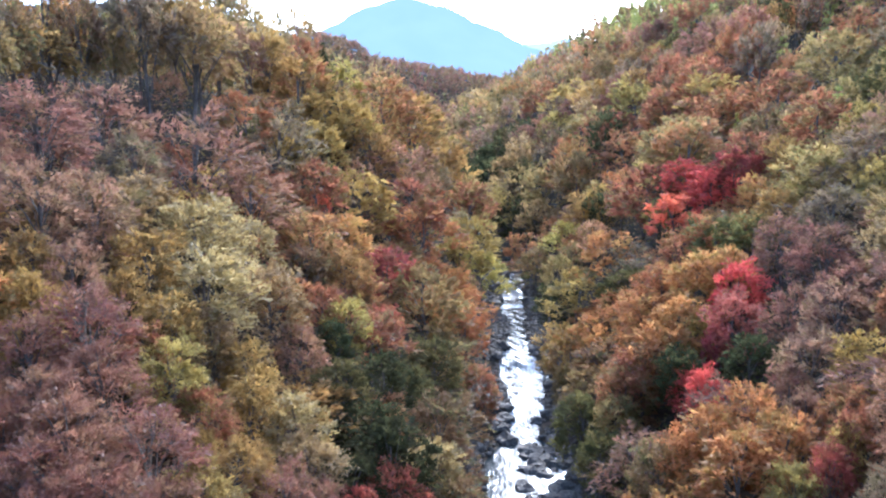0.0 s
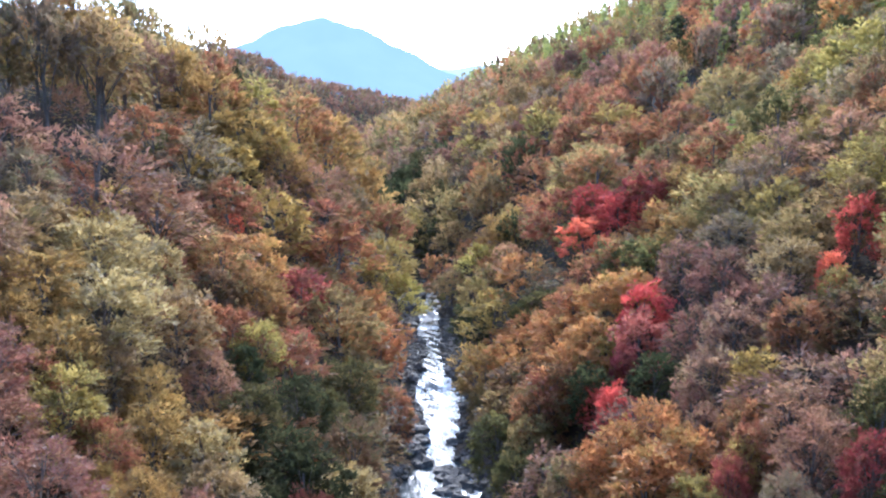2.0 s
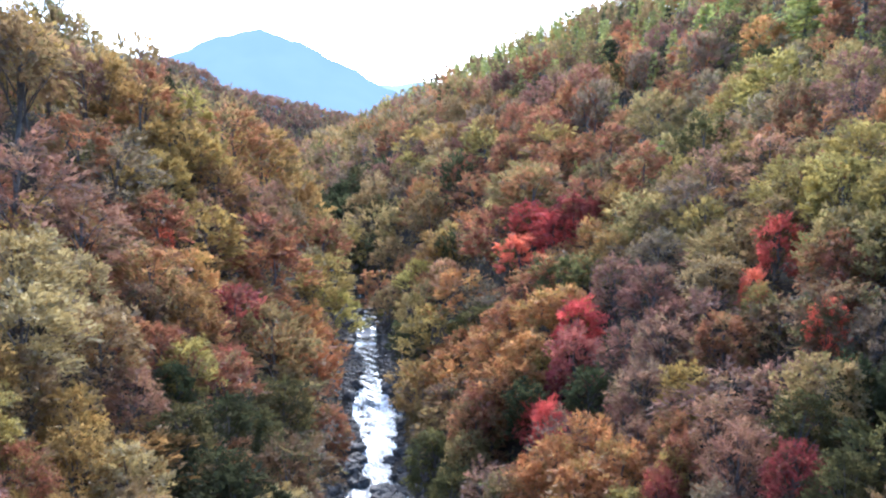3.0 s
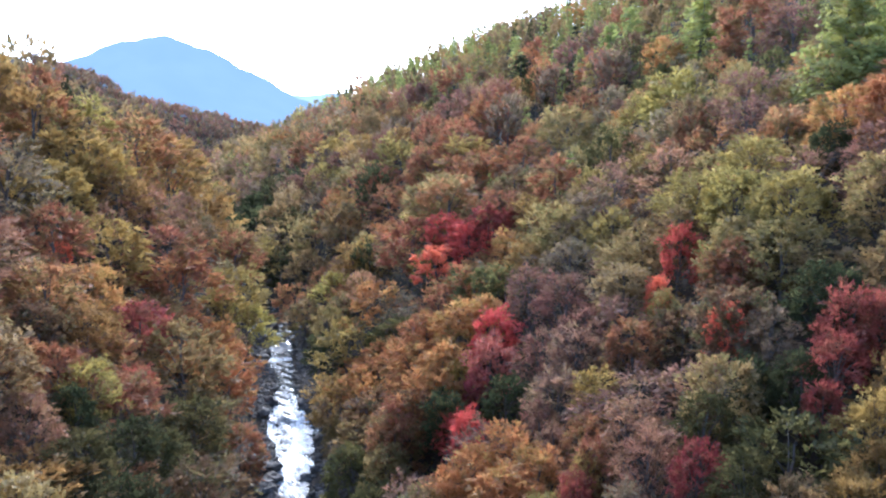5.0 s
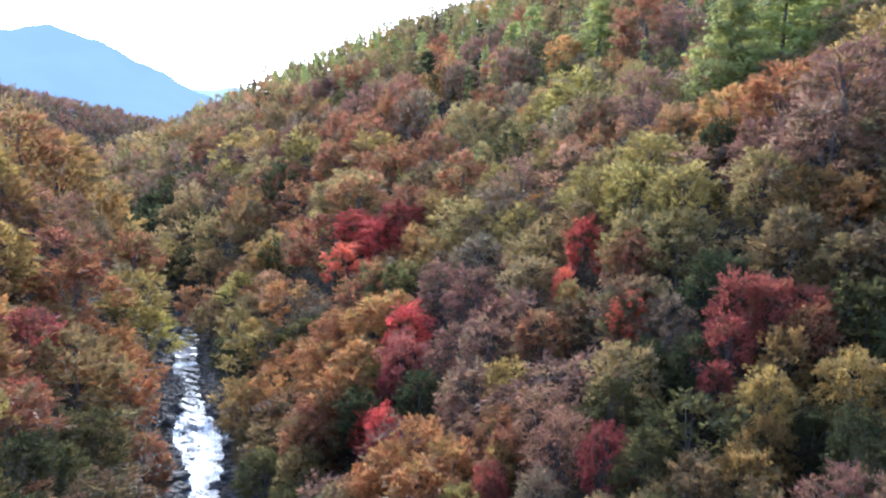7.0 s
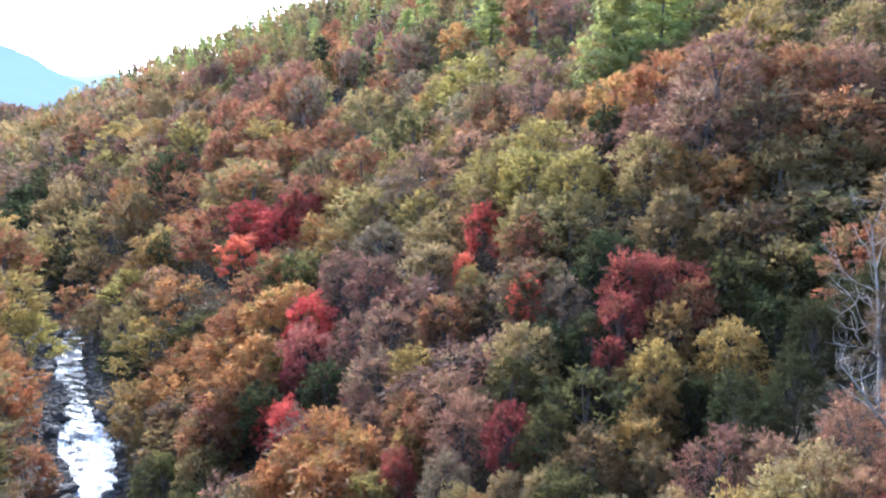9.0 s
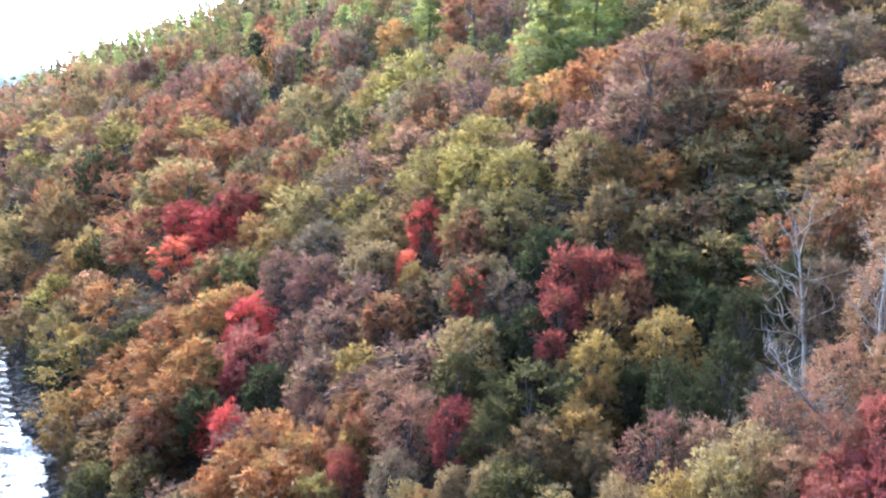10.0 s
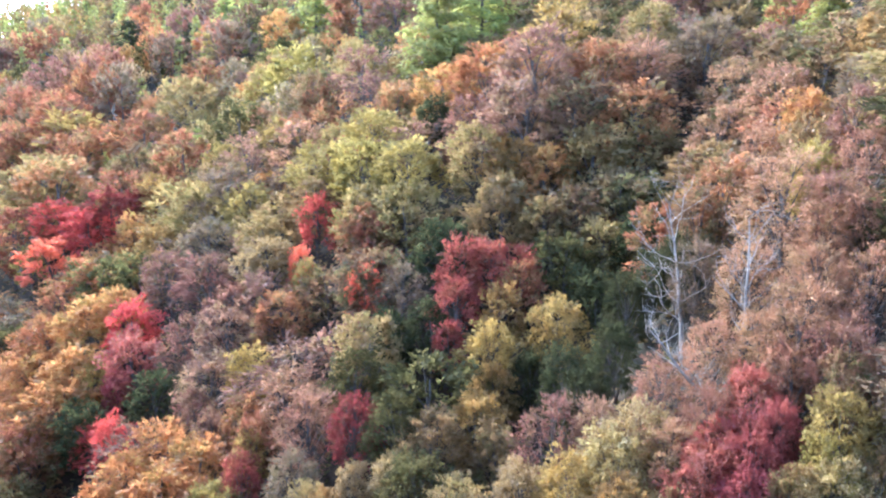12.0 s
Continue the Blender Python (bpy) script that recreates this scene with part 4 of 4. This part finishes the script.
def dead_tree(x, y, height, lean_x, lean_y, seed, label):
    """A bleached, leafless tree: a stem that forks and forks again, each main bough a part."""
    r = np.random.default_rng(seed)
    foot = np.array((x, y, float(land(x, y)) - 0.3))
    root = new("dead_tree")
    root.matrix_world = Matrix.Translation(foot)
    tagged(root, label, "dead tree")
    top = np.array((lean_x, lean_y, height))
    k = np.linspace(0, 1, 9)[:, None]
    stem = k * top + np.cumsum(r.normal(0, 0.16, (9, 3)) * (1, 1, 0.2), axis=0) * k
    part("trunk", mesh_of("trunk", *tube(stem, np.linspace(0.17, 0.035, 9), 7), [DEAD], soft=True), root)

    def grow(start, way, length, thick, depth, pieces):
        p = [start]
        for _ in range(6):
            way = way + r.normal(0, 0.19, 3) + np.array((0, 0, 0.05))
            way = way / np.linalg.norm(way)
            p.append(p[-1] + way * length / 6)
        pieces.append(tube(p, np.linspace(thick, thick * 0.3, 7), 4))
        if depth:
            for k in range(r.integers(2, 5)):
                at = p[r.integers(1, 7)]
                turn = way + r.normal(0, 0.65, 3)
                grow(at, turn / np.linalg.norm(turn), length * r.uniform(0.45, 0.7), thick * 0.55, depth - 1, pieces)

    for k in range(14):
        s = 0.25 + 0.73 * k / 13
        at = stem[min(8, int(s * 8.9))]
        a = k * 2.4 + r.uniform(-0.4, 0.4)
        way = np.array((np.cos(a), np.sin(a), 0.55 + 0.5 * s))
        pieces = []
        grow(at, way / np.linalg.norm(way), height * r.uniform(0.28, 0.42) * (1.15 - 0.5 * s), 0.055 * (1.35 - s), 2, pieces)
        part("bough", mesh_of("bough", *joined(pieces), [DEAD], soft=True), root)
    return root


dead_tree(39.2, 11.4, 10.6, -0.5, 0.4, 3, "bleached leafless dead tree standing among pinkish crowns")
dead_tree(37.6, 11.5, 6.6, -3.4, 3.0, 5, "leaning bleached dead tree with broken grey boughs")
dead_tree(40.8, 7.5, 5.7, 3.2, -1.6, 8, "broken leafless grey tree leaning above pinkish crowns")
dead_tree(42.2, 16.0, 10.4, 0.5, 0.5, 11, "slender leafless grey tree among withered crowns")

# more trees between those, with the colours of their neighbours
WEST = ("gold", "olive", "orange", "rust", "rust", "gold", "orange", "brown")
EAST = ("rust", "olive", "brown", "mauve", "grey", "green", "olive", "rust", "brown", "orange")


def neighbour_colour(x, y, common):
    near = sorted(placed, key=lambda p: (p[0] - x) ** 2 + (p[1] - y) ** 2)[:5]
    c = near[int(rng.integers(len(near)))][3]
    return c if c in common and rng.random() < 0.75 else common[int(rng.integers(len(common)))]


filled = 0
for _ in range(20000):
    a, s = radians(rng.uniform(-42, 88)), math.sqrt(rng.uniform(22**2, 118**2))
    x, y = s * math.sin(a), s * math.cos(a)
    d = x - float(stream_x(y))
    r = rng.uniform(2.7, 4.4)
    if abs(d) < 6.0 + r * 0.5 or any((p[0] - x) ** 2 + (p[1] - y) ** 2 < (0.66 * (p[2] + r)) ** 2 for p in placed):
        continue
    if any(p[4] == "maple" and (p[0] - x) ** 2 + (p[1] - y) ** 2 < (0.9 * (p[2] + r)) ** 2 for p in placed):
        continue
    if 29 < x < 47 and 14 < y < 25:
        continue
    if -58 < x < -34 and 66 < y < 122:
        continue
    if land(x, y) + 7.5 > 42 - s * 0.42 and s < 34:
        continue
    tall = d < -48
    if d > 0 and land(x, y) > 60 and rng.random() < 0.55 * smooth(58, 85, land(x, y)):
        tree("larch", x, y, rng.uniform(12, 16), r * 1.15, "larch")
        filled += 1
        continue
    tree("oak", x, y, rng.uniform(12, 16) if tall else rng.uniform(6.0, 8.5), r, neighbour_colour(x, y, WEST if d < 0 else EAST), TALL if tall else FINE if s < 44 else PLAIN if s < 85 else LIGHT)
    filled += 1
    if filled >= 440:
        break

# woods farther off, one object a hillside
MID_SHAPES = [crown_shape(10, 11, 8, 0.12, 0.95 * wide, tall, limbs=0, bare=0.6, toss=0.13, core=0.8, rise=0.7) for wide, tall in HABITS]
FAR_SHAPES = [crown_shape(7, 6, 6, 0.18, 0.95 * wide, tall, limbs=0, bare=0.6, toss=0.13, core=0.8, rise=0.7) for wide, tall in HABITS]
FAR_LARCH = [larch_shape(9, 6, 7, 0.20), larch_shape(9, 6, 7, 0.20)]
TINY = [crown_shape(7, 3, 4, 0.38, limbs=0) for _ in range(3)]
TINY_LARCH = [larch_shape(6, 4, 3, 0.3)]
PALETTE = list(LEAVES)


def woods(name, label, spots, shapes, larches, weights, larch_share, size):
    verts, faces, index, shade, start = [], [], [], [], 0
    names, chance = list(weights), np.array(list(weights.values()), float)
    reach = np.cumsum(chance / chance.sum())
    for x, y in spots:
        conifer = rng.random() < larch_share(x, y)
        pool = larches if conifer else shapes
        wood, leaf = pool[int(rng.integers(len(pool)))]
        patch = 0.5 + 0.32 * np.sin(x / 17 + 1.7 * np.sin(y / 23)) + 0.22 * np.sin(y / 11 + 2.1 * np.sin(x / 19)) + rng.normal(0, 0.2)
        colour = names[min(len(names) - 1, int(np.searchsorted(reach, patch % 1.0)))]
        if conifer:
            colour = "larch" if rng.random() < 0.75 else ("green", "dark", "lime")[int(rng.integers(3))]
        r = rng.uniform(*size) * (0.66 if conifer else 1.0)
        t = rng.uniform(0, 6.283)
        h = r * rng.uniform(0.9, 1.15) * (1.5 if conifer else 1.0)
        z = float(land(x, y)) - 0.2
        tone = rng.uniform(-0.2, 0.2)
        for (v, f), slot in ((wood, len(PALETTE)), (leaf, PALETTE.index(colour))):
            q = np.stack([v[:, 0] * np.cos(t) - v[:, 1] * np.sin(t), v[:, 0] * np.sin(t) + v[:, 1] * np.cos(t), v[:, 2]], 1) * (r, r, h) + (x, y, z)
            f = f if f.shape[1] == 3 else np.concatenate([f[:, :3], f[:, [0, 2, 3]]])
            verts.append(q)
            faces.append(f + start)
            index.append(np.full(len(f), slot))
            shade.append(np.full(len(v), tone))
            start += len(v)
    me = mesh_of(name, np.concatenate(verts) / 5, np.concatenate(faces), [LEAVES[c] for c in PALETTE] + [BARK], np.concatenate(index))
    me.attributes.new("tone", "FLOAT", "POINT").data.foreach_set("value", np.concatenate(shade))
    ob = new(name, me)
    ob.scale = (5, 5, 5)
    return tagged(ob, label, "trees", kind="stuff")


def scatter(x0, x1, y0, y1, step, keep):
    """Jittered points on a grid that keep() lets stand."""
    xs, ys = np.meshgrid(np.arange(x0, x1, step), np.arange(y0, y1, step))
    p = np.stack([xs.ravel(), ys.ravel()], 1) + rng.uniform(-0.42, 0.42, (xs.size, 2)) * step
    return p[keep(p[:, 0], p[:, 1])]


def clear_of_stream(x, y):
    return np.abs(x - stream_x(np.clip(y, -400, 900))) > 8.0


SEEN = lambda x, y: (np.degrees(np.arctan2(x, y)) > -42) & (np.degrees(np.arctan2(x, y)) < 88)
MIXED = {"rust": 8.5, "brown": 6, "olive": 8, "orange": 1.5, "gold": 2.5, "lime": 1, "tan": 0.8, "mauve": 4, "grey": 3, "pink": 2, "green": 2, "dark": 0.5}


def high_larch(x, y):
    return 0.72 * smooth(47, 74, land(x, y)) + 0.03


near_gap = scatter(-120, 190, 0, 178, 6.2, lambda x, y: clear_of_stream(x, y) & SEEN(x, y) & (np.hypot(x, y) > 112) & (np.hypot(x, y) < 178))
taken = np.array([p[:3] for p in placed])


def between(spots, share, room):
    """Those spots that leave the single trees free."""
    return np.array([q for q in spots if np.min(np.hypot(taken[:, 0] - q[0], taken[:, 1] - q[1]) - share * taken[:, 2]) > room])


near_gap = between(near_gap, 0.75, 1.6)
woods("gap_woods", "young autumn trees filling gaps between larger ones", near_gap, MID_SHAPES, FAR_LARCH, MIXED, high_larch, (2.3, 3.1))
east = scatter(0, 400, 0, 620, 9.2, lambda x, y: clear_of_stream(x, y) & SEEN(x, y) & (np.hypot(x, y) > 176) & (x > stream_x(y)) & (x - stream_x(y) < 240) & (np.hypot(x, y) < 520))
east = between(east, 0.8, 2.6)
close = np.hypot(east[:, 0], east[:, 1]) < 300
woods("east_woods", "dense rust, olive and gold autumn woods with larches", east[close], MID_SHAPES, FAR_LARCH, MIXED, high_larch, (4.3, 5.5))
woods("upper_woods", "rust and olive autumn woods with larches along the ridge", east[~close], FAR_SHAPES, FAR_LARCH, MIXED, high_larch, (4.5, 5.8))
west = scatter(-200, 30, 60, 420, 9.4, lambda x, y: clear_of_stream(x, y) & SEEN(x, y) & (np.hypot(x, y) > 176) & (x < stream_x(y)) & (np.hypot(x, y) < 380))
west = between(west, 0.8, 2.6)
woods("west_woods", "golden and rust autumn woods on the plateau", west, FAR_SHAPES, FAR_LARCH, {"gold": 4, "olive": 4, "orange": 2, "lime": 3, "rust": 2, "brown": 2, "tan": 1}, lambda x, y: 0.03, (4.4, 6.0))
far = scatter(-320, 280, 720, 1100, 10.0, lambda x, y: (np.abs(np.degrees(np.arctan2(x, y)) + 0.5) < 11.5))
# mostly grey and mauve leaves, so that the colour itself carries the hill's haze
woods("distant_woods", "brown and mauve woods, greyed like haze, on a distant hill", far, TINY, TINY_LARCH, {"brown": 3, "mauve": 5, "pink": 1.5, "grey": 6}, lambda x, y: 0.06, (3.8, 5.2))
behind = scatter(-220, 220, -220, 220, 15.0, lambda x, y: clear_of_stream(x, y) & (np.abs(np.degrees(np.arctan2(x, y)) - 25) > 82) & (np.hypot(x, y) > 48) & (np.hypot(x, y) < 230))
woods("rear_woods", "autumn woods on the slopes behind the viewpoint", behind, TINY, TINY_LARCH, MIXED, lambda x, y: 0.05, (5.0, 7.0))

# undergrowth
low = scatter(-90, 130, 8, 185, 2.3, lambda x, y: clear_of_stream(x + 0 * y, y) & SEEN(x, y))
low = np.repeat(low, 12, axis=0) + rng.normal(0, 0.75, (len(low) * 12, 2))
low = np.column_stack([low, land(low[:, 0], low[:, 1]) + rng.uniform(0.1, 2.2, len(low))])
bv, bf = sprays(low, np.tile((0.0, 0, 1), (len(low), 1)), 0.42)
slot = np.repeat(rng.choice(5, len(low) // 12 + 1, p=(0.3, 0.25, 0.2, 0.15, 0.1)), 12)[: len(low)]
tagged(new("undergrowth", mesh_of("undergrowth", bv, bf, [LEAVES[c] for c in ("olive", "brown", "green", "rust", "dark")], slot)),
       "low brown and olive shrubs under the trees", "shrubs", kind="stuff")


# boulders in and beside the stream
def boulder_mesh(seed):
    bm = bmesh.new()
    bmesh.ops.create_icosphere(bm, subdivisions=2, radius=1)
    shift = Vector((seed * 7.3, seed * 3.1, 0))
    for v in bm.verts:
        n = v.co.normalized()
        k = 1 + 0.6 * noise.noise(n * 1.4 + shift) + 0.3 * noise.noise(n * 2.9 + shift)
        k = round(k * 5) / 5 * 0.5 + k * 0.5
        v.co = Vector((n.x * k * 1.2, n.y * k, n.z * k * 0.62))
    me = bpy.data.meshes.new("boulder")
    bm.to_mesh(me)
    bm.free()
    me.materials.append(ROCK)
    return me


BOULDERS = [boulder_mesh(k) for k in range(7)]


def boulder(x, y, s, label):
    z = max(float(land(x, y)), float(stream_z(y)) - 0.5)
    b = new("boulder", BOULDERS[int(rng.integers(7))])
    b.matrix_world = pose(x, y, z + s * 0.12, rng.uniform(-14, 14), rng.uniform(-14, 14), rng.uniform(0, 360)) @ Matrix.Diagonal((s, s, s * rng.uniform(0.7, 1.2), 1))
    return tagged(b, label, "boulder", "boulders along the stream")


for k in range(150):
    y = rng.uniform(60, 178)
    side = rng.choice((-1, 1))
    mid = rng.random() < 0.35 and y > 84
    w = float(stream_half(y))
    d = side * (rng.uniform(0.35, 1.0) * w if mid else w + 0.1 + 4.5 * rng.random() ** 1.6)
    s = rng.uniform(0.25, 0.65) if mid else 0.35 + 1.0 * rng.random() ** 2 * (1.2 if side < 0 else 0.8)
    boulder(float(channel_x(y)) + d, y, s, "dark wet boulder in the stream" if mid else "dark grey boulder on the stream bank")
# the rocky shelf beside the pool, with water running white between its stones
for k in range(125):
    y = rng.uniform(63, 82)
    boulder(float(channel_x(y)) + float(stream_half(y)) * rng.uniform(-0.12, 1.15), y, 0.25 + 0.95 * rng.random() ** 1.5, "dark broken rock on the shelf beside the pool")
# the block that splits chute and shelf, and slabs under the west bank
boulder(9.6, 80.6, 1.5, "large dark block between chute and rock shelf")
boulder(11.6, 88.5, 1.3, "dark upright rock at the edge of the chute")
for k in range(7):
    y = rng.uniform(84, 103)
    boulder(float(channel_x(y)) - float(stream_half(y)) - rng.uniform(0.6, 3.2), y, rng.uniform(0.9, 2.2), "dark rock slab under the wooded west bank")


# cobbles and broken rock along both banks
def cobbles():
    verts, faces, start = [], [], 0
    bm = bmesh.new()
    bmesh.ops.create_icosphere(bm, subdivisions=1, radius=1)
    base = np.array([v.co[:] for v in bm.verts])
    tri = np.array([[v.index for v in f.verts] for f in bm.faces])
    bm.free()
    for k in range(3000):
        shelf = k >= 2300
        y = rng.uniform(62, 82) if shelf else rng.uniform(56, 176)
        w = float(stream_half(y))
        d = w * rng.uniform(-0.05, 1.1) if shelf else rng.choice((-1, 1)) * (w + rng.uniform(-0.5, 3.6))
        x = float(channel_x(y)) + d
        s = rng.uniform(0.14, 0.5)
        v = base * rng.uniform(0.7, 1.2, (len(base), 1)) * (s * 1.2, s, s * 0.7)
        t = rng.uniform(0, 6.283)
        v = np.stack([v[:, 0] * np.cos(t) - v[:, 1] * np.sin(t), v[:, 0] * np.sin(t) + v[:, 1] * np.cos(t), v[:, 2]], 1)
        verts.append(v + (x, y, float(land(x, y)) + 0.08))
        faces.append(tri + start)
        start += len(v)
    return mesh_of("cobbles", np.concatenate(verts), np.concatenate(faces), [ROCK])


tagged(new("cobbles", cobbles()), "dark wet cobbles and broken rock along the stream", "rocks", kind="stuff")
